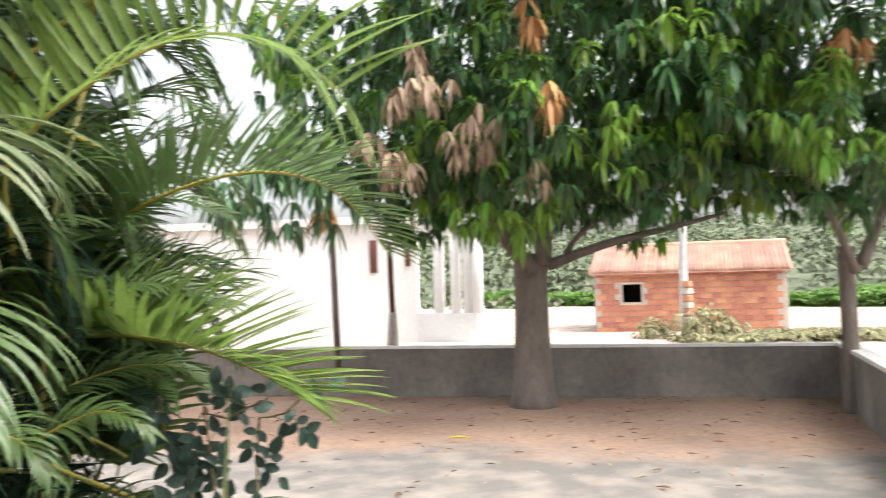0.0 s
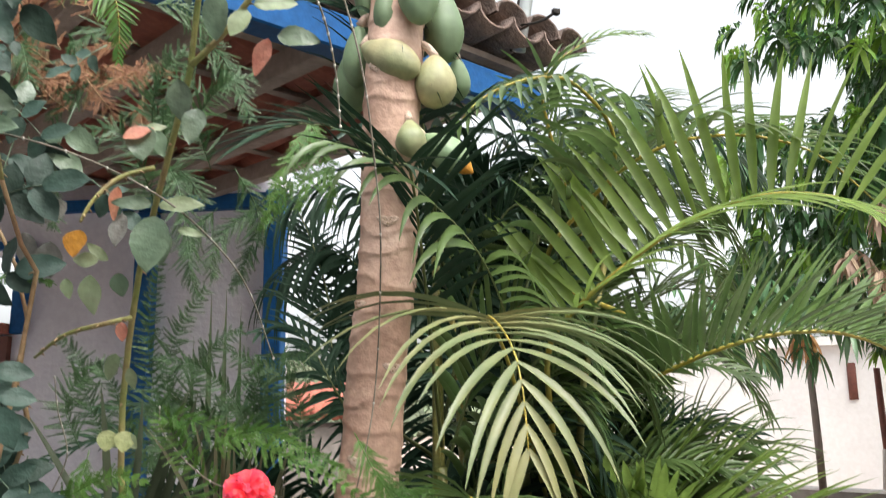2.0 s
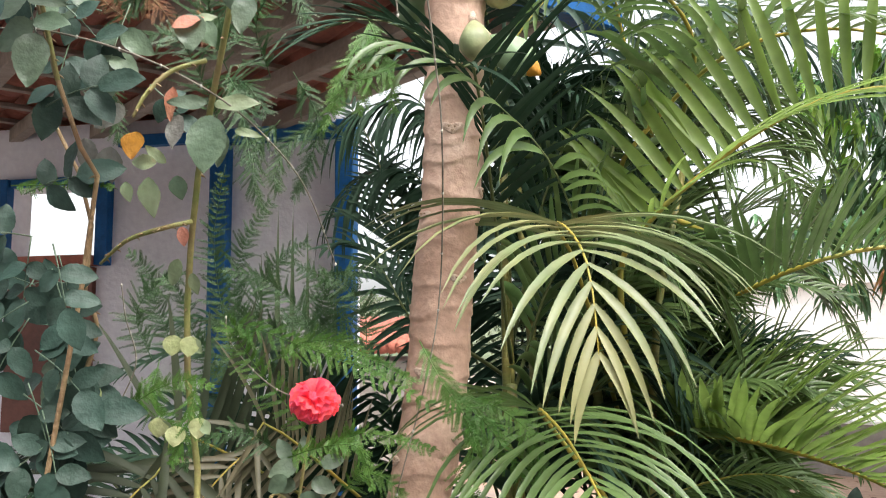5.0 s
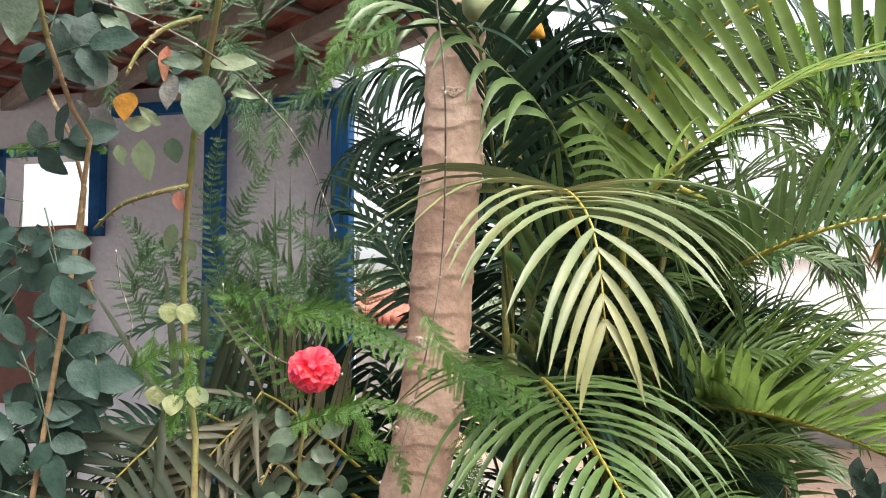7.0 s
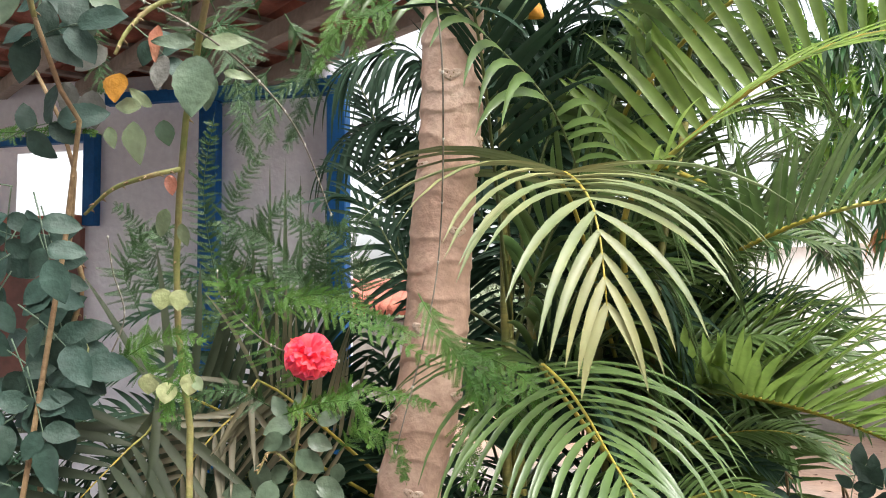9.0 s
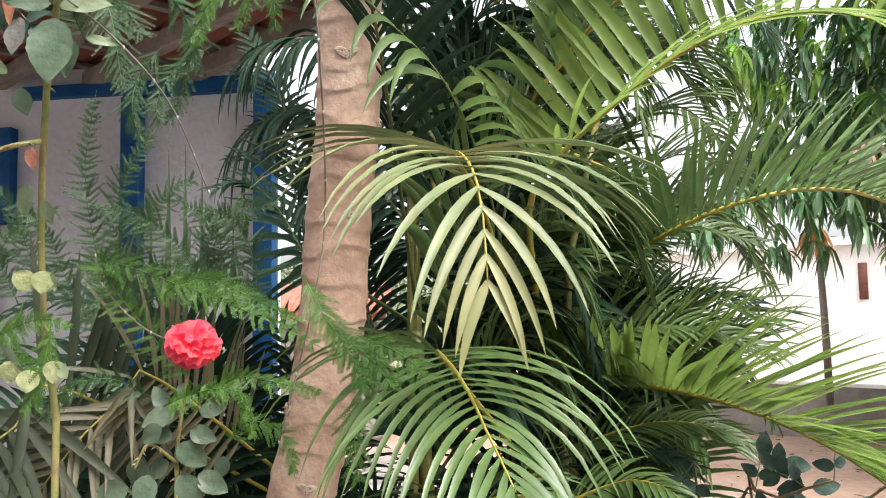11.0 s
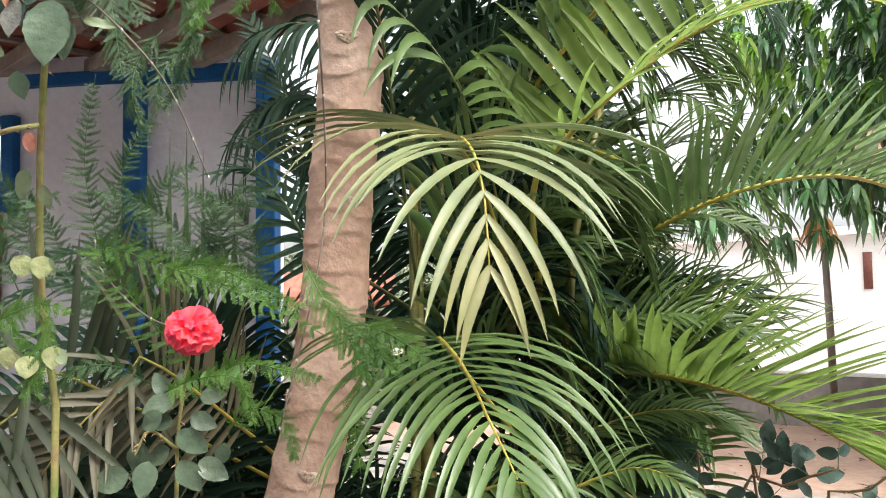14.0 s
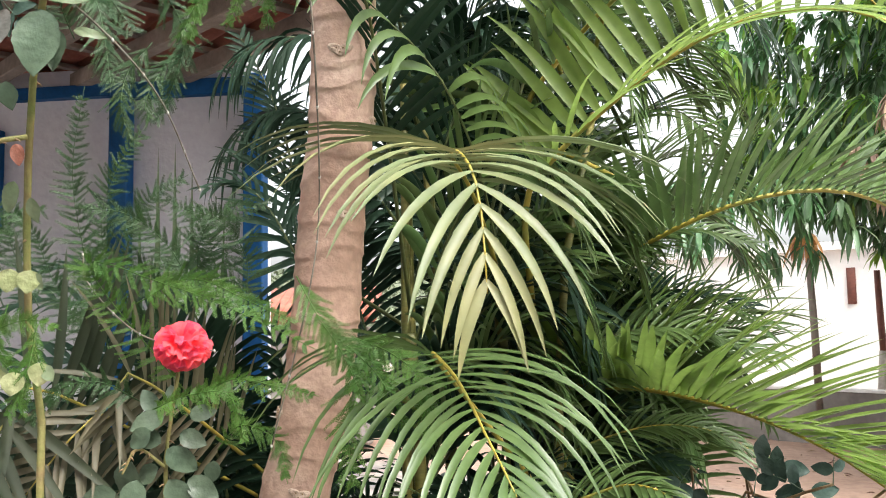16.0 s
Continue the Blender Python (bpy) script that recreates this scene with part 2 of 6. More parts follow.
def mesh_of(name, verts, faces, material, smooth=True):
    me = bpy.data.meshes.new(name)
    me.from_pydata([tuple(v) for v in verts], [], faces)
    me.materials.append(material)
    if smooth:
        me.polygons.foreach_set("use_smooth", [True] * len(me.polygons))
    me.update()
    return me


def part(name, vf, material, parent, label="", smooth=True):
    ob = new(name, mesh_of(name, vf[0], vf[1], material, smooth))
    ob.parent = parent
    return tagged(ob, label)


def thing(name, label, category, at=(0, 0, 0), group="", kind=""):
    ob = new(name)
    ob.location = at
    ob.empty_display_size = 0.1
    return tagged(ob, label, category, group, kind)


def own(name, vf, material, label, category, group="", kind="", smooth=True):
    return tagged(new(name, mesh_of(name, vf[0], vf[1], material, smooth)), label, category, group, kind)


def place(ob):
    """Empties sit at their thing's base; parts keep their world places."""
    inv = Matrix.Translation(ob.location).inverted()
    for c in ob.children:
        c.matrix_parent_inverse = inv


def join(*lists):
    verts, faces = [], []
    for v, f in lists:
        k = len(verts)
        verts += v
        faces += [tuple(i + k for i in q) for q in f]
    return verts, faces


def curve(pts, n):
    """A smooth line of n + 1 points through the given ones."""
    p = [V(q) for q in pts]
    if len(p) == 2:
        return [p[0].lerp(p[1], i / n) for i in range(n + 1)]
    p = [p[0] * 2 - p[1]] + p + [p[-1] * 2 - p[-2]]
    segs = len(p) - 3
    cum = [0.0]
    for i in range(segs):
        cum.append(cum[-1] + max(1e-6, (p[i + 2] - p[i + 1]).length))
    out = []
    for k in range(n + 1):
        s = cum[-1] * k / n
        i = min(segs - 1, max(j for j in range(segs) if cum[j] <= s + 1e-9))
        u = (s - cum[i]) / (cum[i + 1] - cum[i])
        a, b, c, d = p[i:i + 4]
        out.append(0.5 * (2 * b + (c - a) * u + (2 * a - 5 * b + 4 * c - d) * u * u + (3 * b - a - 3 * c + d) * u ** 3))
    return out


def tangents(line):
    return [(line[min(i + 1, len(line) - 1)] - line[max(i - 1, 0)]).normalized() for i in range(len(line))]


def tube(pts, radii, seg=8, n=12, caps=True):
    """A round stalk along a smooth line; radii are spread evenly along it."""
    line = curve(pts, n)
    tan = tangents(line)
    verts, faces = [], []
    side = tan[0].orthogonal().normalized()
    for i, (p, t) in enumerate(zip(line, tan)):
        side = (side - t * side.dot(t)).normalized()
        other = t.cross(side)
        s = (len(radii) - 1) * i / n
        j = min(int(s), len(radii) - 2)
        r = radii[j] + (radii[j + 1] - radii[j]) * (s - j)
        for k in range(seg):
            a = math.tau * k / seg
            verts.append(p + (side * math.cos(a) + other * math.sin(a)) * r)
    for i in range(n):
        for k in range(seg):
            faces.append((i * seg + k, i * seg + (k + 1) % seg, (i + 1) * seg + (k + 1) % seg, (i + 1) * seg + k))
    if caps:
        faces.append(tuple(range(seg - 1, -1, -1)))
        faces.append(tuple(n * seg + k for k in range(seg)))
    return verts, faces


def box(c, size, rz=0.0, m=None):
    """A bevelled block; c is its centre."""
    b = bmesh.new()
    bmesh.ops.create_cube(b, size=1)
    for v in b.verts:
        v.co = Vector((v.co.x * size[0], v.co.y * size[1], v.co.z * size[2]))
    bmesh.ops.bevel(b, geom=b.edges[:], offset=min(size) * 0.06, segments=1, affect="EDGES")
    mm = m if m is not None else pose(*c, 0, 0, rz)
    b.verts.index_update()
    out = [mm @ v.co for v in b.verts], [tuple(v.index for v in f.verts) for f in b.faces]
    b.free()
    return out


def beam(a, b, w, h):
    """A squared timber from a to b, h high."""
    a, b = V(a), V(b)
    d = (b - a)
    x = d.normalized()
    y = UP.cross(x).normalized()
    z = x.cross(y)
    m = Matrix((x, y, z)).transposed().to_4x4()
    m.translation = (a + b) / 2
    return box(None, (d.length, w, h), m=m)


def wall_slab(a, b, z0, z1, thick, holes=()):
    """An upright wall from plan point a to b with rectangular openings (start, end, sill, head) along it."""
    a, b = V((a[0], a[1], 0)), V((b[0], b[1], 0))
    d = (b - a)
    length = d.length
    x = d.normalized()
    y = UP.cross(x)
    us = sorted({0, length, *[h[0] for h in holes], *[h[1] for h in holes]})
    zs = sorted({z0, z1, *[h[2] for h in holes], *[h[3] for h in holes]})
    out = []
    for u0, u1 in zip(us, us[1:]):
        for w0, w1 in zip(zs, zs[1:]):
            um, wm = (u0 + u1) / 2, (w0 + w1) / 2
            if any(h[0] < um < h[1] and h[2] < wm < h[3] for h in holes):
                continue
            vs = [a + x * u + y * (s * thick / 2) + UP * w for u in (u0, u1) for s in (-1, 1) for w in (w0, w1)]
            out.append((vs, [(0, 1, 3, 2), (4, 6, 7, 5), (0, 4, 5, 1), (2, 3, 7, 6), (0, 2, 6, 4), (1, 5, 7, 3)]))
    verts, faces = join(*out)
    index, weld, seen, kept = {}, [], {}, []
    for v in verts:
        key = (round(v.x, 4), round(v.y, 4), round(v.z, 4))
        if key not in index:
            index[key] = len(index)
            kept.append(v)
        weld.append(index[key])
    for f in faces:
        g = tuple(weld[i] for i in f)
        seen.setdefault(frozenset(g), []).append(g)
    return kept, [g[0] for g in seen.values() if len(g) == 1]


# ---------------- leaves ----------------
def blade(start, way, normal, length, width, droop, n=7, fold=0.25, curl=0.0):
    """A long leaflet: folded along its midrib, tapering, bending under its weight."""
    way = way.normalized()
    p = start.copy()
    verts, faces = [], []
    step = length / n
    for i in range(n + 1):
        u = i / n
        w = width * (0.35 + 0.65 * min(1, u * 5)) * (1 - u ** 2.6) + 0.0006
        side = way.cross(normal).normalized()
        nn = side.cross(way)
        verts += [p - side * w / 2 + nn * w * fold, p.copy(), p + side * w / 2 + nn * w * fold]
        way = (way + Vector((0, 0, -droop / n * (0.4 + 1.6 * u))) + side * curl / n).normalized()
        p = p + way * step
    for i in range(n):
        k = i * 3
        faces += [(k, k + 1, k + 4, k + 3), (k + 1, k + 2, k + 5, k + 4)]
    return verts, faces


def frond(palm, pts, leaf, count, material, rng, up=None, droop=0.9, spread=55, rise=20, width=0.026, start=0.25,
          loose=False, thick=0.008, tip=0.45, sides=(1, -1), label="", rises=None, stalk=None, close=0.55, even=0.55, near=1.0):
    """One feather leaf of the palm: a rachis through pts and two rows of leaflets."""
    line = curve(pts, 40)
    tan = tangents(line)
    rachis = part("rachis", tube(pts, [thick, thick * 0.8, thick * 0.55, thick * 0.2], 6, 24), stalk or M_RACHIS, palm)
    if label:
        tagged(rachis, label)
    rows = []
    upv = V(up) if up else UP
    for i in range(count):
        u = start + (1 - start) * (i + 0.5) / count
        k = min(39, int(u * 40))
        p = line[k].lerp(line[k + 1], u * 40 - k)
        t = tan[k]
        side = t.cross(upv)
        side = side.normalized() if side.length > 1e-3 else t.orthogonal().normalized()
        nrm = side.cross(t)
        v = (u - start) / (1 - start)
        size = leaf * (even + (1 - even) * math.sin(math.pi * min(1, v * 1.2 + 0.18))) * (1 - (1 - tip) * v ** 3)
        for s in sides:
            ang = radians(spread * (1 - close * v) * (near if s > 0 else 1) + rng.uniform(-5, 5))
            ris = radians((rises[0 if s > 0 else 1] if rises else rise) + rng.uniform(-8, 8))
            way = t * math.cos(ang) + (side * s * math.cos(ris) + nrm * math.sin(ris)) * math.sin(ang)
            rows.append(blade(p, way, nrm, size * rng.uniform(0.9, 1.08), width * rng.uniform(0.85, 1.1) * (1 - 0.35 * v) * (near if s > 0 else 1),
                              droop * rng.uniform(0.75, 1.25), curl=s * rng.uniform(-0.1, 0.1)))
    if loose:
        for r in rows:
            part("leaflet", r, material, rachis)
    else:
        part("leaf", join(*rows), material, rachis)
    return rachis

# ---------------- ground ----------------
def ground():
    verts, faces = [], []
    xs = [-400, -120, -40, -15, -8, -4] + [i * 1.0 - 2 for i in range(40)] + [45, 60, 90, 150, 400]
    ys = [-400, -120, -40, -15, -8, -4] + [i * 1.0 - 2 for i in range(40)] + [45, 60, 90, 150, 400]
    for y in ys:
        for x in xs:
            z = 0.05 * (noise.noise(Vector((x * 0.35, y * 0.35, 0)))) if -3 < x < 40 and -3 < y < 40 else 0
            verts.append((x, y, z - 0.02))
    w = len(xs)
    for j in range(len(ys) - 1):
        for i in range(w - 1):
            faces.append((j * w + i, j * w + i + 1, (j + 1) * w + i + 1, (j + 1) * w + i))
    return own("ground", (verts, faces), ground_material(), "brown soil yard with worn cement and dry leaves", "ground", kind="structure")


ground()

# ---------------- fence wall ----------------
WL, WC, WS = (-1.5, 18.9), (10.705, 6.957, 0), (8.495, 4.964, 0.75)
WR = (WC[0] + 3.5 * (WS[0] - WC[0]), WC[1] + 3.5 * (WS[1] - WC[1]))
WC2 = (WC[0], WC[1])
fence = thing("fence_wall", "low grey cement fence wall with damp stains", "wall", (*WC2, 0), kind="structure")
part("wall", wall_slab(WL, WC2, -0.1, 0.7, 0.16), M_CEMENT, fence, smooth=False)
part("side_wall", wall_slab(WC2, WR, -0.1, 0.7, 0.16), M_CEMENT, fence, smooth=False)
a, b = V((*WL, 0)), V((*WC2, 0))
mid = a.lerp(b, 0.52)
part("coping", wall_slab(mid.xy, b.xy, 0.702, 0.74, 0.2), M_CAP, fence, "whitewashed coping", smooth=False)
part("coping", wall_slab(WC2, WR, 0.702, 0.75, 0.2), M_CAP, fence, "whitewashed coping", smooth=False)
place(fence)


# ---------------- mango trees ----------------
def leaf_tuft(c, axis, rng, n=10, size=0.2, width=0.05, open_=0.9):
    """A whorl of long hanging leaves at a twig's end."""
    out = []
    s = axis.orthogonal().normalized()
    o = axis.cross(s)
    for i in range(n):
        a = math.tau * (i + rng.random()) / n
        way = (axis * rng.uniform(0.1, 0.8) + (s * math.cos(a) + o * math.sin(a)) * open_).normalized()
        ln = size * rng.uniform(0.75, 1.2)
        side = way.cross(UP)
        side = side.normalized() if side.length > 1e-3 else s
        p0 = c
        w = width * rng.uniform(0.8, 1.15)
        p1 = c + way * ln * 0.35 + Vector((0, 0, -0.08 * ln))
        p2 = c + way * ln * 0.72 + Vector((0, 0, -0.38 * ln))
        p3 = c + way * ln * 0.95 + Vector((0, 0, -0.75 * ln))
        lift = UP * w * 0.25
        out.append(([p0, p1 - side * w * 0.5 + lift, p1, p1 + side * w * 0.5 + lift, p2 - side * w * 0.45 + lift, p2, p2 + side * w * 0.45 + lift, p3],
                    [(0, 2, 1), (0, 3, 2), (1, 2, 5, 4), (2, 3, 6, 5), (4, 5, 7), (5, 6, 7)]))
    return join(*out)


def join_fast(lists):
    verts, faces = [], []
    for v, f in lists:
        k = len(verts)
        verts.extend(v)
        faces.extend([tuple(i + k for i in q) for q in f])
    return verts, faces


def crown(rng, centre, radii, count, low, size, dead=(), clear=None):
    """Leaf whorls near the surface of an uneven crown, with gaps."""
    groups = {"old": [], "young": [], "dead": [], "rust": []}
    c = V(centre)
    while count > 0:
        d = Vector((rng.gauss(0, 1), rng.gauss(0, 1), rng.gauss(0, 1))).normalized()
        lump = 1 + 0.28 * noise.noise(d * 2.3 + c) + 0.16 * noise.noise(d * 6.1 + c)
        r = lump * (rng.random() ** 0.3)
        p = c + Vector((d.x * radii[0] * r, d.y * radii[1] * r, d.z * radii[2] * r))
        if p.z < low + 0.5 * noise.noise(Vector((p.x, p.y, 0)) * 0.8):
            continue
        if noise.noise(p * 0.9) < -0.33:
            continue
        if clear is not None and clear(p):
            count -= 1
            continue
        count -= 1
        axis = (d + Vector((0, 0, rng.uniform(-0.5, 0.4)))).normalized()
        kind = "young" if rng.random() < 0.24 else "old"
        groups[kind].append(leaf_tuft(p, axis, rng, 10, size, size * 0.27))
    for p, k in dead:
        for j in range(4):
            q = V(p) + Vector((rng.uniform(-0.16, 0.16), rng.uniform(-0.16, 0.16), rng.uniform(-0.2, 0.16)))
            groups[k].append(leaf_tuft(q, Vector((rng.uniform(-0.4, 0.4), rng.uniform(-0.4, 0.4), -1)).normalized(), rng, 7, size * rng.uniform(0.7, 1.0), size * 0.22, rng.uniform(0.25, 0.6)))
    return groups


def mango_tree(base, height, limbs, centre, radii, count, low, seed, label, dead=(), clear=None, girth=0.26, size=0.27):
    rng = random.Random(seed)
    tree = thing("mango_tree", label, "tree", base, group="mango trees")
    b = V(base)
    fork = b + V((0.05, 0.05, height))
    rad = [girth * 1.35, girth * 1.02, girth * 0.92, girth * 0.88, girth * 0.95]
    part("trunk", tube([b - UP * 0.1, b.lerp(fork, 0.3), b.lerp(fork, 0.7), fork + UP * 0.1], rad, 16, 14), M_BARK, tree)
    for pts, r in limbs:
        part("limb", tube(pts, [r, r * 0.75, r * 0.5, r * 0.3], 9, 14), M_BARK, tree)
    for k, rows in crown(rng, centre, radii, count, low, size, dead, clear).items():
        if rows:
            m, lab = {"old": (M_MANGO, "dark green leaves"), "young": (M_MANGO_YOUNG, "fresh light green leaves"),
                      "dead": (M_MANGO_DEAD, "withered brown leaf clusters"), "rust": (M_MANGO_RUST, "rust-coloured dead leaves")}[k]
            part("crown", join_fast(rows), m, tree, lab)
    place(tree)
    return tree


def two_tiers(p):
    """The big tree's side towards the palm: an upper bough and a lower one with sky between them."""
    az = math.degrees(math.atan2(p.x, p.y + 0.1))
    el = math.degrees(math.atan2(p.z - 1.9, math.hypot(p.x, p.y + 0.1)))
    if el > 21:
        return az < 15.5 + max(0, 30 - el) * 0.6 + 1.2 * noise.noise(p * 1.3)
    if el > 17.5:
        return az < 28
    return az < (16 if el < 9 else 19.5) + 1.5 * noise.noise(p * 1.1)


LOW_BOUGH = [((9 * math.sin(radians(16.5 + 0.7 * i)), 9 * math.cos(radians(16.5 + 0.7 * i)) + 0.25 * math.sin(i * 2.3), 2.78 + 0.28 * math.sin(i * 1.9)),
              "old") for i in range(14)]
T1 = (7.103, 9.167, 0)
T2 = (9.695, 6.157, 0)
mango_tree(T1, 1.95, [
    ([(7.031, 8.978, 1.818), (6.621, 8.969, 2.199), (6.198, 8.846, 2.703), (5.904, 8.75, 3.478)], 0.12),
    ([(7.13, 8.917, 1.891), (7.226, 8.944, 2.584), (7.417, 9.026, 3.381), (7.645, 9.073, 4.441)], 0.13),
    ([(7.196, 8.878, 1.889), (7.718, 8.209, 2.159), (8.338, 7.603, 2.347), (8.746, 7.123, 2.497)], 0.075),
    ([(7.331, 8.676, 2.033), (7.462, 8.468, 2.323), (7.718, 8.19, 2.568), (7.773, 7.9, 3.093)], 0.045)],
    (T1[0] + 0.3, T1[1] + 0.3, 5.2), (3.9, 3.9, 3.4), 3500, 2.55, 3,
    "mature mango tree with a broad dark crown and withered brown clusters",
    dead=[((4.43, 7.507, 3.91), "dead"), ((4.636, 7.392, 3.784), "dead"), ((4.367, 7.785, 3.72), "dead"), ((5.047, 7.161, 3.533), "dead"), ((4.156, 7.924, 3.421), "dead"),
          ((4.892, 7.503, 3.155), "dead"), ((5.42, 6.476, 3.546), "rust"), ((5.722, 7.258, 2.916), "dead"), ((5.103, 7.37, 3.332), "dead"), ((4.35, 8.058, 3.082), "dead"),
          ((3.779, 8.648, 2.623), "rust"), ((5.444, 6.647, 4.556), "rust"), ((8.163, 5.068, 4.094), "rust"), ((4.526, 7.666, 4.264), "dead"), ((4.366, 7.821, 2.988), "dead"),
          ((5.476, 8.122, 2.449), "young"), ((5.705, 7.983, 2.542), "young"), ((6.283, 7.874, 2.545), "young"), ((6.546, 7.712, 2.706), "young"), ((6.196, 8.05, 2.387), "young"),
          ((7.733, 5.131, 3.191), "young"), ((7.979, 4.992, 3.07), "young"), ((7.536, 5.243, 3.283), "young"), ((6.197, 6.258, 3.395), "young"), ((6.096, 6.332, 3.106), "young"), ((3.754, 7.807, 6.575), "rust"), ((4.22, 7.831, 6.513), "rust")] + LOW_BOUGH, clear=two_tiers, size=0.24)
mango_tree(T2, 1.9, [
    ([(9.58, 5.973, 1.701), (9.196, 5.942, 2.237), (9.025, 6.023, 2.64), (8.854, 6.095, 3.242)], 0.06),
    ([(9.639, 5.936, 1.767), (9.844, 5.786, 2.369), (10.02, 5.657, 2.905), (10.08, 5.589, 3.58)], 0.08)],
    (T2[0] + 0.4, T2[1] - 0.2, 5.0), (3.3, 3.3, 3.0), 1500, 2.6, 8,
    "mango tree with a slim grey trunk beside the fence corner", girth=0.11)


# ---------------- white house past the fence ----------------
def white_house():
    h = thing("white_house", "white rendered single-storey house with a columned porch", "house", (8.093, 19.455, 0.404))
    p0, p1 = V((3.767, 21.969, 1.093)), V((9.605, 16.912, 0.947))
    p0.z = p1.z = 0
    d = (p1 - p0).normalized()
    q = UP.cross(d)
    part("wall", wall_slab(p0.xy, p1.xy, -0.1, 3.1, 0.25), M_WHITE, h, smooth=False)
    v = p1.normalized()
    v = Vector((v.x * math.cos(0.2) - v.y * math.sin(0.2), v.x * math.sin(0.2) + v.y * math.cos(0.2), 0))
    p2, p3 = p1 + v * 6, p0 + v * 6
    part("wall", wall_slab((p1 + v * 0.13 - d * 0.13).xy, (p2 - d * 0.13).xy, -0.1, 3.1, 0.25), M_WHITE, h, smooth=False)
    rim = [p0 - d * 0.2 - v * 0.3, p1 + d * 0.2 - v * 0.3, p2 + d * 0.2, p3 - d * 0.2]
    part("roof", ([c + UP * 3.104 for c in rim] + [c + UP * 3.28 for c in rim], [(3, 2, 1, 0), (4, 5, 6, 7), (0, 1, 5, 4), (1, 2, 6, 5), (2, 3, 7, 6), (3, 0, 4, 7)]), M_WHITE, h, smooth=False)
    for x, y0, y1, w in ((660, 425, 478, 13), (722, 440, 467, 9)):
        a0 = V((8.732, 17.461, 2.67)) if x == 660 else V((9.383, 16.968, 2.514))
        c = p0 + d * (a0 - p0).dot(d)
        part("window", box((c.x - q.x * 0.12, c.y - q.y * 0.12, 2.35 if x == 660 else 2.3), (w * 0.013, 0.08, 0.75 if x == 660 else 0.4), math.degrees(math.atan2(d.y, d.x))), M_BROWN, h, "dark brown shutter")
    # porch with dwarf wall and columns
    e = V((10.272, 15.349, 1.134))
    e.z = 0
    back = p1 - q * 0.0
    part("dwarf_wall", wall_slab(back.xy, e.xy, -0.1, 1.02, 0.22), M_WHITE, h, smooth=False)
    for k in (0.35, 0.62, 0.82, 0.97):
        c = back.lerp(e, k)
        part("column", box((c.x, c.y, 1.9), (0.21, 0.21, 1.76), math.degrees(math.atan2(d.y, d.x))), M_WHITE, h)
    part("porch_beam", beam((back.x, back.y, 2.9), (e.x, e.y, 2.9), 0.22, 0.24), M_WHITE, h, smooth=False)
    part("step", box(((e.x + back.x) / 2 - q.x * 0.6, (e.y + back.y) / 2 - q.y * 0.6, 0.18), (1.9, 0.7, 0.42), math.degrees(math.atan2(d.y, d.x))), M_CAP, h, smooth=False)
    place(h)


white_house()

post = thing("wooden_post", "dark red-brown wooden post on a concrete foot", "post", (16.607, 32.122, 0))
pb = V((6.736, 12.668, 1.149))
part("shaft", tube([(6.705, 12.627, 2.4), (6.729, 12.645, 1.726), (6.753, 12.657, 1.187)], [0.045, 0.05, 0.05], 8, 6), M_BROWN, post)
part("foot", tube([(6.753, 12.655, 1.216), (pb.x, pb.y, 0)], [0.06, 0.1, 0.1], 10, 4), M_MORTAR, post)
place(post)
sap = thing("young_tree", "thin bare grey sapling trunk beside the fence", "tree", (5.704, 12.585, 0))
part("trunk", tube([(5.719, 12.572, 0), (4.919, 10.829, 1.261), (4.893, 10.811, 1.978), (4.847, 10.792, 2.934)], [0.055, 0.05, 0.045, 0.035], 8, 10), M_BARK, sap)
place(sap)


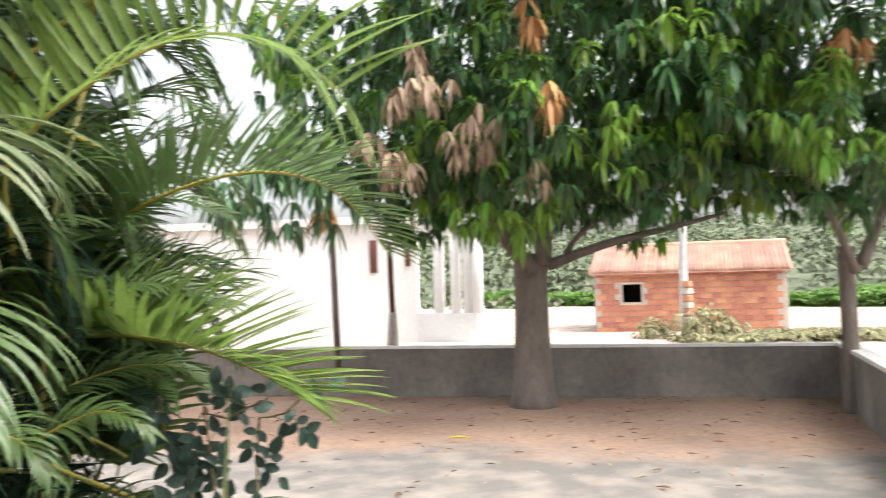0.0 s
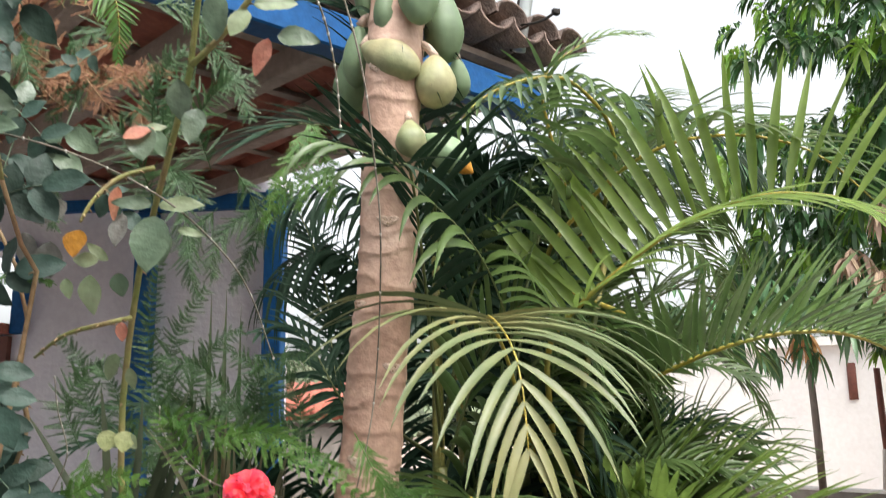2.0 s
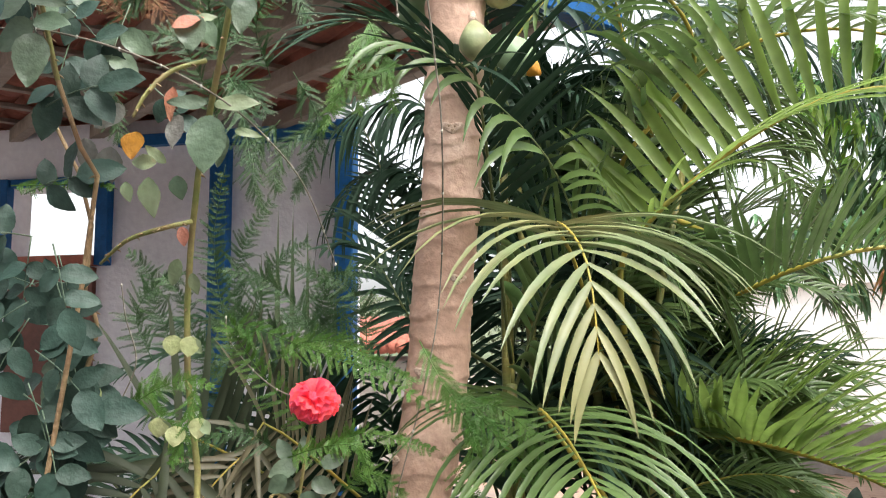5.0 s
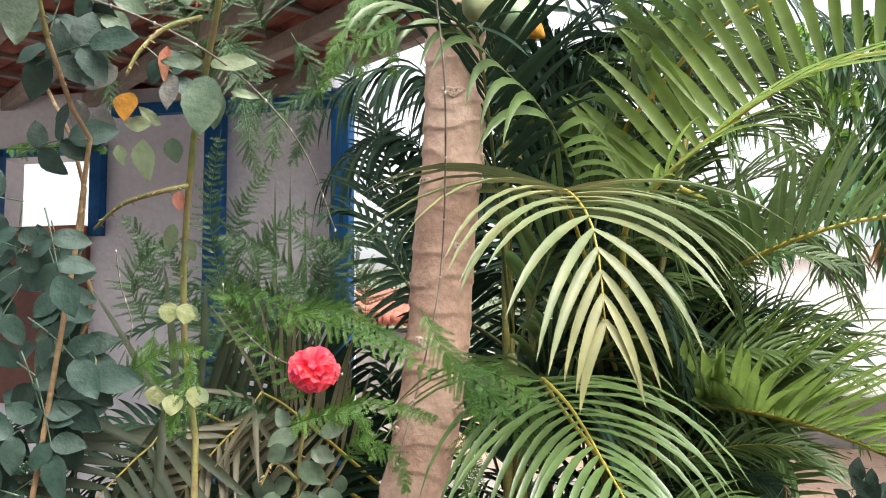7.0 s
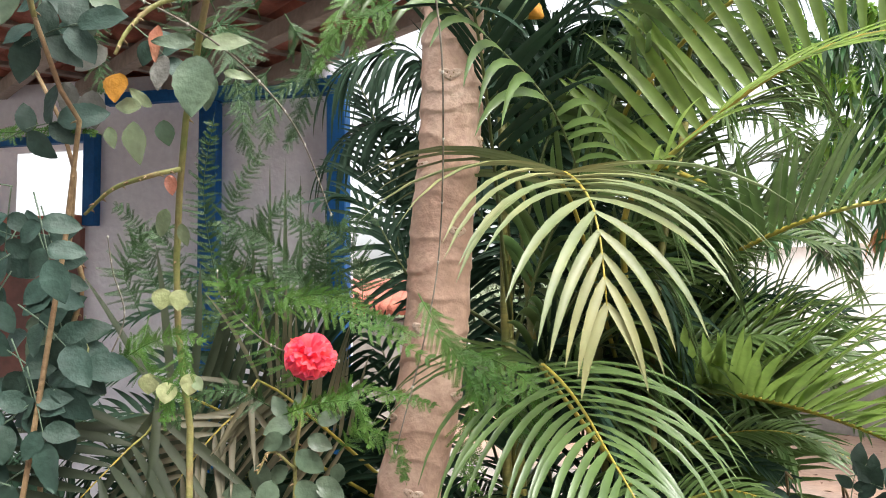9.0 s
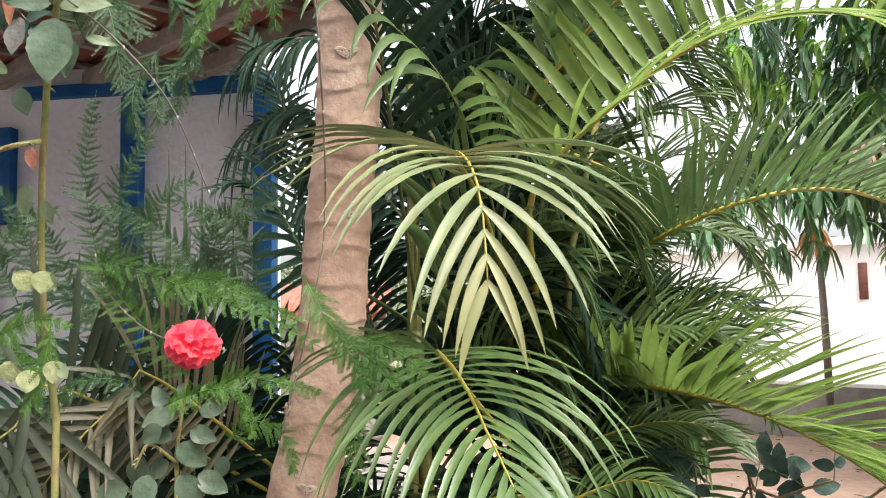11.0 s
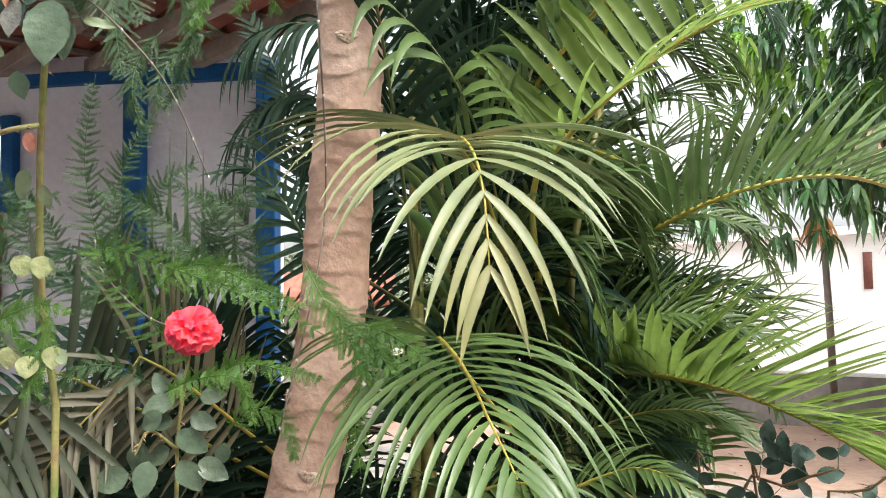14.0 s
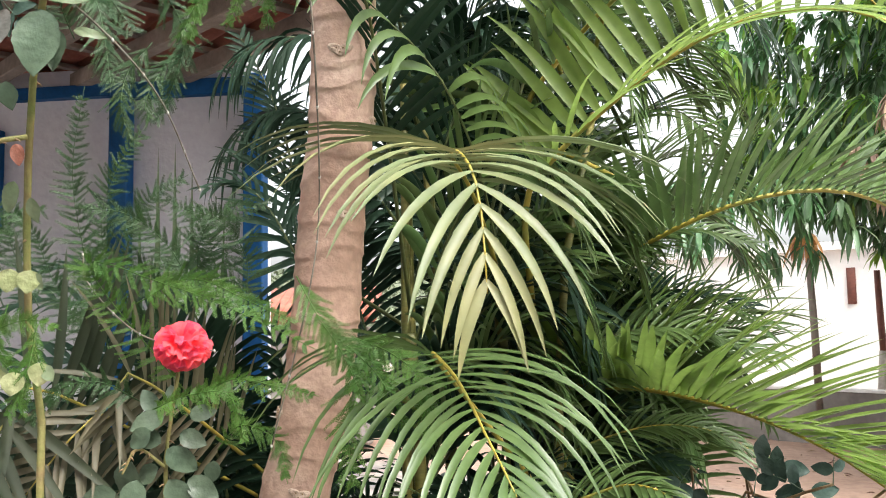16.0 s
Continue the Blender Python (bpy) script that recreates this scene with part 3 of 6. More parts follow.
# ---------------- brick house ----------------
def brick_house():
    h = thing("brick_house", "small unrendered brick house with a clay tile roof", "house", (19.736, 18.778, 0))
    p0, p1 = V((18.642, 21.253, 0.486)), V((22.553, 16.979, 0.405))
    p0.z = p1.z = 0
    d = (p1 - p0).normalized()
    q = UP.cross(d)
    L = (p1 - p0).length
    rz = math.degrees(math.atan2(d.y, d.x))
    win = (L * 0.145, L * 0.25, 0.92, 1.5)
    top = 1.9
    part("wall", wall_slab(p0.xy, p1.xy, -0.1, top, 0.14, [win]), M_MORTAR, h, smooth=False)
    for u in (0, L):
        a = p0 + d * u
        part("side_wall", wall_slab((a + q * 0.07).xy, (a + q * 3.6).xy, -0.1, top, 0.14), M_MORTAR, h, smooth=False)
    part("back_wall", wall_slab((p0 + q * 3.6).xy, (p1 + q * 3.6).xy, -0.1, top, 0.14), M_MORTAR, h, smooth=False)
    # Black sheet added behind the window to give the room its darkness.
    part("shade_panel", wall_slab((p0 + d * 0.2 + q * 1.2).xy, (p0 + d * 2.6 + q * 1.2).xy, 0, 1.85, 0.06), M_DARK, h, "added black panel for the unlit room", smooth=False)
    me = mesh_of("brick", *box((0, 0, 0), (0.285, 0.05, 0.17)), M_BRICK, False)
    rows = 11
    for j in range(rows):
        z = 0.02 + j * 0.18
        u = -0.15 if j % 2 else 0.0
        while u < L:
            c = u + 0.15
            if 0.14 <= c <= L - 0.14 and not (win[0] - 0.1 < c < win[1] + 0.1 and win[2] - 0.1 < z < win[3] + 0.02):
                b = new("brick", me)
                pp = p0 + d * c - q * 0.062
                b.matrix_world = pose(pp.x, pp.y, z, 0, 0, rz)
                b.parent = h
            u += 0.3
    # window frame of cement
    for u0, u1, z0, z1 in ((win[0] - 0.08, win[1] + 0.08, win[3], win[3] + 0.07), (win[0] - 0.08, win[0], win[2], win[3]), (win[1], win[1] + 0.08, win[2], win[3])):
        c = p0 + d * (u0 + u1) / 2 - q * 0.08
        part("window_frame", box((c.x, c.y, (z0 + z1) / 2), (u1 - u0, 0.05, z1 - z0), rz), M_MORTAR, h, smooth=False)
    # roof: two slopes of barrel tile rows
    e0, r0 = 1.88, 2.75
    for side in (-1, 1):
        a = p0 - d * 0.2 + q * (1.8 + side * 2.1) + UP * e0
        bq = p1 + d * 0.2 + q * (1.8 + side * 2.1) + UP * e0
        ra = p0 - d * 0.2 + q * 1.8 + UP * r0
        rb = p1 + d * 0.2 + q * 1.8 + UP * r0
        low = UP * 0.06
        part("roof_slope", ([a, bq, rb, ra, a - low, bq - low, rb - low, ra - low], [(0, 1, 2, 3), (7, 6, 5, 4), (0, 4, 5, 1), (1, 5, 6, 2), (3, 2, 6, 7), (0, 3, 7, 4)]), M_TILE_PINK, h, smooth=False)
    n = 44
    for i in range(n):
        u = -0.15 + (L + 0.3) * (i + 0.5) / n
        a = p0 + d * u - q * 0.32 + UP * (e0 + 0.03)
        b = p0 + d * u + q * 1.8 + UP * (r0 + 0.03)
        part("barrel_tile", tube([a, b], [0.062, 0.058], 7, 5), M_TILE_PINK, h)
    part("ridge", tube([p0 - d * 0.2 + q * 1.8 + UP * (r0 + 0.04), p1 + d * 0.2 + q * 1.8 + UP * (r0 + 0.04)], [0.1, 0.1], 8, 12), M_TILE_PINK, h)
    place(h)
    return p0, d, q, L


BH = brick_house()
pole = thing("utility_pole", "grey concrete utility pole with a brick pier at its foot", "pole", (17.67, 16.524, 0))
pz = V((18.185, 16.987, 0.587))
part("shaft", tube([(pz.x, pz.y, 0), (18.146, 16.95, 1.862), (18.135, 16.896, 3.136)], [0.14, 0.12, 0.1], 10, 8), M_POLE, pole)
for i in range(8):
    part("brick", box((pz.x - 0.05, pz.y - 0.18, 0.1 + i * 0.2), (0.34, 0.2, 0.16), 20 + (i % 2) * 8), M_BRICK if i % 2 else M_MORTAR, pole, smooth=False)
place(pole)


def bush(name, label, category, c, radii, n, size, material, seed, group=""):
    rng = random.Random(seed)
    c = V(c)
    rows = []
    for i in range(n):
        d = Vector((rng.gauss(0, 1), rng.gauss(0, 1), abs(rng.gauss(0, 1)))).normalized()
        r = (0.5 + 0.5 * rng.random()) * (1 + 0.35 * noise.noise(d * 3 + c))
        p = c + Vector((d.x * radii[0], d.y * radii[1], d.z * radii[2])) * r
        rows.append(leaf_tuft(p, (d + UP * 0.4).normalized(), rng, 6, size, size * 0.45))
    b = thing(name, label, category, c, group)
    part("foliage", join_fast(rows), material, b)
    part("stem", tube([c, c + UP * radii[2] * 0.5], [0.05, 0.03], 6, 3), M_WOODY, b)
    place(b)


bush("shrub", "dry grey-green shrub before the brick house", "bush", (18.057, 16.017, 0), (1.2, 0.8, 0.95), 200, 0.16, M_SCRUB, 21)
bush("shrub", "dry grey-green shrub before the brick house", "bush", (17.515, 17.482, 0), (0.6, 0.6, 0.6), 90, 0.15, M_SCRUB, 22)


def far_growth(name, label, pts, n, material, seed, height, depth, size):
    """A belt of far bushes and trees as leaf clumps."""
    rng = random.Random(seed)
    line = curve(pts, 40)
    rows = []
    for i in range(n):
        u = rng.random()
        p = line[int(u * 40)] + Vector((rng.uniform(-depth, depth), rng.uniform(-depth, depth), 0))
        top = height * (0.75 + 0.35 * noise.noise(Vector((p.x * 0.25, p.y * 0.25, seed))))
        p.z += rng.random() ** 0.7 * top
        rows.append(leaf_tuft(p, UP, rng, 7, size, size * 0.5, 1.1))
    return own(name, join_fast(rows), material, label, "vegetation", kind="stuff")


far_growth("hedge", "light green hedge behind the brick house", [(36.234, 59.762, -0.3), (37.094, 46.092, -0.3), (38.362, 36.863, -0.3), (40.587, 30.623, -0.3), (42.131, 22.351, -0.3)], 3600, M_HEDGE, 5, 1.5, 1.6, 0.32)


far_growth("grass", "dry yellow-green grass before the brick house", [(17.956, 15.443, 0), (19.652, 14.645, 0), (20.837, 13.802, 0), (21.78, 12.531, 0)], 420, M_SCRUB, 9, 0.22, 1.2, 0.2)


def hill():
    verts, faces = [], []
    n, m = 60, 12
    for i in range(n + 1):
        az = radians(-30 + 130 * i / n)
        for j in range(m + 1):
            r = 58 + j * 9
            x, y = math.sin(az) * r, math.cos(az) * r
            z = -1 + (j / m) ** 0.8 * 14 * (0.85 + 0.25 * noise.noise(Vector((x * 0.02, y * 0.02, 3)))) + 0.6 * noise.noise(Vector((x * 0.1, y * 0.1, 0)))
            verts.append((x, y, z))
    for i in range(n):
        for j in range(m):
            k = i * (m + 1) + j
            faces.append((k, k + m + 1, k + m + 2, k + 1))
    own("hill", (verts, faces), M_HILL, "scrub-covered low green hill", "hill", kind="structure")
    rng = random.Random(4)
    rows = []
    for i in range(11000):
        v = rng.choice(verts)
        p = V(v) + Vector((rng.uniform(-4, 4), rng.uniform(-4, 4), rng.uniform(0, 1.8)))
        rows.append(leaf_tuft(p, UP, rng, 5, 0.75, 0.5, 1.1))
    own("hill_scrub", join_fast(rows), M_HILL, "far scrub on the hill, its green greyed for haze", "vegetation", kind="stuff")


hill()


def litter():
    """Dry fallen leaves on the soil under the trees."""
    rng = random.Random(17)
    rows = []
    for i in range(700):
        x, y = rng.uniform(2.5, 11), rng.uniform(4, 13)
        if 0.753 * x + 0.658 * y > 12.4:
            continue
        a = rng.uniform(0, math.tau)
        d = Vector((math.cos(a), math.sin(a), 0))
        s = Vector((-d.y, d.x, 0))
        ln, w = rng.uniform(0.05, 0.16), rng.uniform(0.015, 0.04)
        z = 0.05 * noise.noise(Vector((x * 0.35, y * 0.35, 0))) - 0.005
        c = Vector((x, y, z))
        rows.append(([c - d * ln / 2, c + s * w / 2 + UP * 0.02, c + d * ln / 2 + UP * 0.015, c - s * w / 2 + UP * 0.02], [(0, 3, 2, 1)]))
    own("leaf_litter", join_fast(rows), M_LITTER, "dry brown mango leaves scattered on the soil", "leaves", kind="stuff")
    c = V((4.78, 7.537, 0))
    yl = own("fallen_leaf", blade(c + UP * 0.03, Vector((0.8, -0.6, 0.2)), UP, 0.26, 0.07, 0.5, 6), M_YLEAF, "large yellow fallen leaf on the soil", "leaf")


litter()

# ---------------- house with porch ----------------
WA, WB = (-4.2, 5.39), (-0.85, 4.89)
PA, PB = (-2.75, 0.16), (0.42, 3.01)          # the line of the eave beam


def porch_house():
    h = thing("porch_house", "limewashed house with blue woodwork and a clay tile porch roof", "house", (-0.85, 4.89, 0))
    a, b = V((*WA, 0)), V((*WB, 0))
    d = (b - a).normalized()
    q = UP.cross(d)
    rz = math.degrees(math.atan2(d.y, d.x))
    (l0, zt), (l1, zs) = (1.128, 2.812), (1.817, 2.364)
    part("wall", wall_slab(WA, WB, -0.1, 3.2, 0.2, [(l0, l1, zs, zt)]), M_LILAC, h, smooth=False)

    def trim(name, u0, u1, z0, z1, depth=0.06, m=M_BLUE, lab=""):
        c = a + d * (u0 + u1) / 2 - q * (0.1 + depth / 2)
        return part(name, box((c.x, c.y, (z0 + z1) / 2), (u1 - u0, depth, z1 - z0), rz), m, h, lab, smooth=False)

    c0, c1 = 3.331, 3.441
    d0, d1 = 2.543, 2.656
    zl = 3.006
    trim("corner_post", c0, c1, 0, 3.1, 0.1)
    trim("door_post", d0, d1, 0, zl - 0.005, 0.08)
    trim("lintel_band", d0, c0 - 0.005, zl, zl + 0.09)
    trim("lintel_band", l1 + 0.1, d0 - 0.005, zl + 0.02, zl + 0.09)
    trim("window_frame", l1 - 0.03, l1 + 0.05, zs - 0.06, zt + 0.05, 0.07)
    trim("window_frame", l0 - 0.05, l0 + 0.03, zs - 0.06, zt + 0.05, 0.07)
    trim("window_frame", l0 + 0.035, l1 - 0.035, zt, zt + 0.05, 0.05)
    trim("window_sill", l0 + 0.035, l1 - 0.035, zs - 0.06, zs, 0.12, M_TILE, "red clay sill")
    trim("shutter", l0 + 0.05, l1 - 0.05, 1.3, zs - 0.07, 0.045, M_BROWN, "brown wooden shutter")
    trim("side_post", 0.12, 0.26, 0, 3.1, 0.1)
    # eave beam
    zb = 2.945
    part("eave_beam", beam((*PA, zb), (*PB, zb + 0.02), 0.1, 0.115), M_BLUE, h, smooth=False)
    part("eave_post", beam2((-1.62, 1.35), 0.1, 0, zb - 0.08), M_BLUE, h, smooth=False)
    # roof: rafters, laths and rows of barrel tiles between the eave and the wall
    pa, pb = V((*PA, zb + 0.1)), V((*PB, zb + 0.1))
    e = (pb - pa).normalized()
    back = Vector((-e.y, e.x, 0))
    L = (pb - pa).length
    run, rise_z = 4.6, 0.14
    for i in range(12):
        u = 0.12 + i * (L - 0.2) / 11
        s = pa + e * u
        part("rafter", beam(s + back * 0.06, s + back * run + UP * rise_z, 0.07, 0.09), M_RAFTER, h, smooth=False)
    for i in range(11):
        v = 0.05 + i * 0.42
        s = pa + back * v + UP * (rise_z * v / run + 0.065)
        part("lath", beam(s, s + e * L, 0.05, 0.025), M_RAFTER, h, smooth=False)
    half = []
    n = 8
    for k in range(n + 1):
        t = math.pi * k / n
        for r in (0.1, 0.086):
            for y in (0, 0.52):
                rr = r * (1 if y else 0.9)
                half.append(Vector((math.cos(t) * rr, y, math.sin(t) * rr * 0.75)))
    faces = []
    for k in range(n):
        o = k * 4
        faces += [(o, o + 1, o + 5, o + 4), (o + 2, o + 6, o + 7, o + 3), (o, o + 4, o + 6, o + 2), (o + 1, o + 3, o + 7, o + 5)]
    me_cap = mesh_of("tile", half, faces, M_TILE_OLD)
    me_pan = mesh_of("tile", [Vector((v.x, v.y, -v.z)) for v in half], [f[::-1] for f in faces], M_TILE)
    me_front = mesh_of("tile", [Vector((v.x, v.y, -v.z)) for v in half], [f[::-1] for f in faces], M_TILE_OLD)
    rz2 = math.degrees(math.atan2(e.y, e.x))
    slope = math.degrees(math.atan2(rise_z, run))
    rng = random.Random(2)
    cols = int(L / 0.17)
    for c in range(cols + 1):
        for r in range(10):
            v = -0.12 + r * 0.46
            for me, off, dz in ((me_cap, 0.085, 0.16), (me_pan if r else me_front, 0.0, 0.165)):
                s = pa + e * (c * 0.17 + off) + back * v + UP * (rise_z * v / run + dz)
                t = new("tile", me)
                t.matrix_world = pose(s.x, s.y, s.z, slope - 2.5 + rng.uniform(-1.5, 1.5), 0, rz2 + rng.uniform(-2, 2))
                t.parent = h
    # porch floor
    part("porch_floor", ([V((-4.2, 5.3, 0.15)), V((-0.9, 4.8, 0.15)), V((0.2, 3.3, 0.15)), V((-2.4, 1.0, 0.15)), V((-5, 2, 0.15)),
                          V((-4.2, 5.3, 0)), V((-0.9, 4.8, 0)), V((0.2, 3.3, 0)), V((-2.4, 1.0, 0)), V((-5, 2, 0))],
                         [(0, 4, 3, 2, 1), (5, 6, 7, 8, 9), (0, 1, 6, 5), (1, 2, 7, 6), (2, 3, 8, 7), (3, 4, 9, 8), (4, 0, 5, 9)]), M_CEMENT, h, "worn cement floor", smooth=False)
    place(h)


def beam2(xy, w, z0, z1):
    return box((xy[0], xy[1], (z0 + z1) / 2), (w, w, z1 - z0), 42)


porch_house()

# neighbour's low tiled shed seen past the corner post
shed = thing("tiled_shed", "low neighbouring shed with a red tile roof", "shed", (-1.647, 12.017, 1.714))
sp = V((-1.548, 12.008, 1.912))
part("wall", box((sp.x, sp.y + 0.6, (sp.z - 0.2) / 2), (1.6, 1.0, sp.z - 0.25)), M_CEMENT, shed, smooth=False)
for i in range(14):
    x = sp.x - 0.9 + i * 0.13
    part("tile", tube([(x, sp.y - 0.1, sp.z - 0.1), (x, sp.y + 1.3, sp.z + 0.3)], [0.1, 0.1], 7, 3), M_TILE, shed)
place(shed)

mast = thing("roof_mast", "pale galvanised mast with a small antenna arm on the roof", "mast", (0.342, 2.873, 3.19))
part("pipe", tube([(0.332, 2.886, 3.139), (0.366, 2.826, 3.364), (0.432, 2.733, 3.712)], [0.028, 0.028, 0.028], 10, 6), M_METAL, mast)
part("arm", tube([(0.337, 2.815, 3.21), (0.4, 2.767, 3.202), (0.456, 2.759, 3.234)], [0.005, 0.005, 0.006], 7, 6), M_DARK, mast)
part("clamp", box((0.456, 2.759, 3.234), (0.026, 0.02, 0.02), 20), M_DARK, mast)
part("cable", tube([(0.303, 2.867, 3.132), (0.342, 2.793, 3.371), (0.396, 2.717, 3.655)], [0.005, 0.005, 0.005], 5, 8), M_DARK, mast)
place(mast)

# ---------------- unseen wall and slab, added to shade the plants ---
shade_block = thing("shade_wall_south", "unseen plain wall and slab added to block sky light", "wall", (0, -1.5, 0), kind="structure")
part("wall", wall_slab((-6, -1.3), (3.2, -1.3), -0.1, 3.6, 0.2), M_LILAC, shade_block, smooth=False)
part("shade_slab", wall_slab((-6, -1.0), (3.2, -1.0), 3.1, 3.24, 0.5), M_RAFTER, shade_block, smooth=False)
place(shade_block)

# ---------------- papaya tree ----------------
def papaya_tree():
    rng = random.Random(11)
    base = (-0.37, 1.66, 0)
    tree = thing("papaya_tree", "slender papaya tree with hanging green fruit and ringed bark", "tree", base)
    b0, b1 = V(base), V((-0.205, 1.767, 1.353))
    pts = [b0, b0.lerp(b1, 0.25), b0.lerp(b1, 0.5), b0.lerp(b1, 0.75), b1, (-0.156, 1.752, 1.566), (-0.131, 1.738, 1.759), (-0.118, 1.735, 1.943), (-0.098, 1.73, 2.15), (-0.084, 1.661, 2.515), (-0.066, 1.666, 2.802), (-0.042, 1.662, 2.973), (-0.031, 1.667, 3.221)]
    n = 960
    line = curve(pts, n)
    tan = tangents(line)
    verts, faces = [], []
    seg = 32
    side = Vector((1, 0, 0))
    gap = 0.062          # height between two leaf scars
    turn = 2.4           # and the angle

    def ledge(a, z):
        """Height over the last ledge, 0 to 1; the ledges dip to a point at each scar."""
        k = math.floor(z / gap)
        for j in (k + 1, k):
            d = abs((a - turn * j + math.pi) % math.tau - math.pi) / math.pi
            f = z / gap - j + 0.55 * (1 - d) ** 1.5 - 0.12 * math.sin(3 * a + j)
            if f >= 0:
                return min(1.0, f)
        return 1.0

    for i, (p, t) in enumerate(zip(line, tan)):
        side = (side - t * side.dot(t)).normalized()
        o = t.cross(side)
        u = i / n
        r = 0.069 - 0.011 * u + (0.01 if u < 0.05 else 0)
        for k in range(seg):
            a = math.tau * k / seg
            d = side * math.cos(a) + o * math.sin(a)
            f = ledge(a, p.z)
            rough = 0.0016 * noise.noise(Vector((d.x * 2.2, d.y * 2.2, p.z * 9))) + 0.0007 * noise.noise(Vector((d.x * 9, d.y * 9, p.z * 40)))
            verts.append(p + d * (r + rough + 0.0046 * (1 - f) ** 3 * min(1, f * 10) - 0.0008))
    for i in range(n):
        for k in range(seg):
            faces.append((i * seg + k, i * seg + (k + 1) % seg, (i + 1) * seg + (k + 1) % seg, (i + 1) * seg + k))
    part("trunk", (verts, faces), M_TRUNK, tree)
    # heart-shaped scars of fallen leaves, spiralling up the bark
    for j in range(13, 50):
        a = turn * j
        if math.sin(a) > 0.4:
            continue
        i = min(range(n), key=lambda q: abs(line[q].z - (j + 0.05) * gap))
        p, t = line[i], tan[i]
        r = 0.069 - 0.011 * i / n
        d = Vector((math.cos(a), math.sin(a), 0))
        d = (d - t * d.dot(t)).normalized()
        s = t.cross(d)
        w = rng.uniform(0.02, 0.027)
        loops = []
        for scale, lift in ((1, 0.001), (0.82, 0.0042), (0.5, 0.003)):
            ring = []
            for k in range(16):
                b = math.tau * k / 16
                hx = math.sin(b) ** 3 * w * scale
                hy = (13 * math.cos(b) - 5 * math.cos(2 * b) - 2 * math.cos(3 * b)) / 17 * w * 0.62 * scale
                ring.append(p + d * (math.sqrt(max(1e-6, r * r - hx * hx)) + lift) + s * hx + t * hy)
            loops.append(ring)
        vs = loops[0] + loops[1] + loops[2] + [p + d * (r + 0.0035)]
        fs = [(q * 16 + k, q * 16 + (k + 1) % 16, q * 16 + 16 + (k + 1) % 16, q * 16 + 16 + k) for q in (0, 1) for k in range(16)]
        fs += [(32 + k, 32 + (k + 1) % 16, 48) for k in range(16)]
        scar = part("leaf_scar", (vs, fs), M_SCAR, tree)
        for x, z in ((0, -0.006), (-0.006, 0.002), (0.006, 0.002)):
            c = p + d * (r + 0.0035) + s * x + t * z
            part("pit", tube([c - d * 0.002, c + d * 0.0016], [0.0021, 0.0012], 7, 1), M_WOODY, scar)
    return tree, line


PAPAYA, PLINE = papaya_tree()


def fruit(top, tip, r, material, neck=0.35, stalk=None, seed=0, cap=None):
    """A hanging papaya: slightly ribbed, narrow at the stalk, pointed at the end."""
    top, tip = V(top), V(tip)
    ax = tip - top
    L = ax.length
    ax.normalize()
    s = ax.orthogonal().normalized()
    o = ax.cross(s)
    n, seg = 18, 20
    verts, faces = [], []
    for i in range(n + 1):
        u = i / n
        prof = (math.sin(math.pi * u ** 1.2) ** 0.55) * (neck + (1 - neck) * min(1, u * 1.5) ** 1.3) if 0 < u < 1 else 0.02
        for k in range(seg):
            a = math.tau * k / seg
            rib = 1 + 0.035 * math.cos(5 * a + seed) + 0.03 * noise.noise(Vector((math.cos(a), math.sin(a), u * 3 + seed)))
            verts.append(top + ax * (L * u) + (s * math.cos(a) + o * math.sin(a)) * (r * prof * rib))
    for i in range(n):
        for k in range(seg):
            faces.append((i * seg + k, i * seg + (k + 1) % seg, (i + 1) * seg + (k + 1) % seg, (i + 1) * seg + k))
    faces += [tuple(range(seg)), tuple(n * seg + k for k in range(seg))]
    f = part("fruit", (verts, faces), material, PAPAYA)
    near = min(PLINE, key=lambda q: (q - top).length)
    part("stalk", tube([near.lerp(top, 0.3) + UP * 0.03, near.lerp(top, 0.75) + UP * 0.02, top + ax * 0.006], [0.011, 0.009, 0.01], 7, 6), M_SCAR, f)
    if cap:
        part("blossom_end", tube([tip - ax * 0.02, tip - ax * 0.004, tip + ax * 0.014], [r * 0.6, r * 0.42, 0.003], 10, 6), cap, f, "orange ripening tip")
    return f


fruit((-0.033, 1.613, 2.846), (-0.024, 1.572, 2.618), 0.0467, M_PAPAYA, 0.72, seed=1)
fruit((0.017, 1.691, 2.791), (0.036, 1.696, 2.585), 0.0467, M_PAPAYA, 0.67, seed=2)
fruit((-0.097, 1.611, 2.736), (-0.098, 1.625, 2.609), 0.0260, M_PAPAYA, 0.92, seed=3)
fruit((-0.142, 1.676, 2.838), (-0.145, 1.687, 2.685), 0.0285, M_PAPAYA, 0.82, seed=4)
fruit((-0.151, 1.646, 2.605), (-0.027, 1.597, 2.526), 0.0442, M_PAPAYA_RIPE, 0.92, seed=5)
fruit((0.007, 1.634, 2.581), (0.005, 1.646, 2.462), 0.0467, M_PAPAYA_RIPE, 0.95, seed=6)
fruit((-0.047, 1.622, 2.431), (-0.043, 1.584, 2.342), 0.0338, M_PAPAYA_RIPE, 0.7, seed=7)
fruit((-0.023, 1.631, 2.399), (0.071, 1.612, 2.321), 0.0377, M_PAPAYA, 0.92, seed=8, cap=M_ROSE_YELLOW)
fruit((-0.148, 1.762, 2.713), (-0.201, 1.839, 2.501), 0.0467, M_PAPAYA, 0.72, seed=9)
fruit((-0.158, 1.689, 2.677), (-0.168, 1.726, 2.539), 0.0338, M_PAPAYA, 0.92, seed=10)
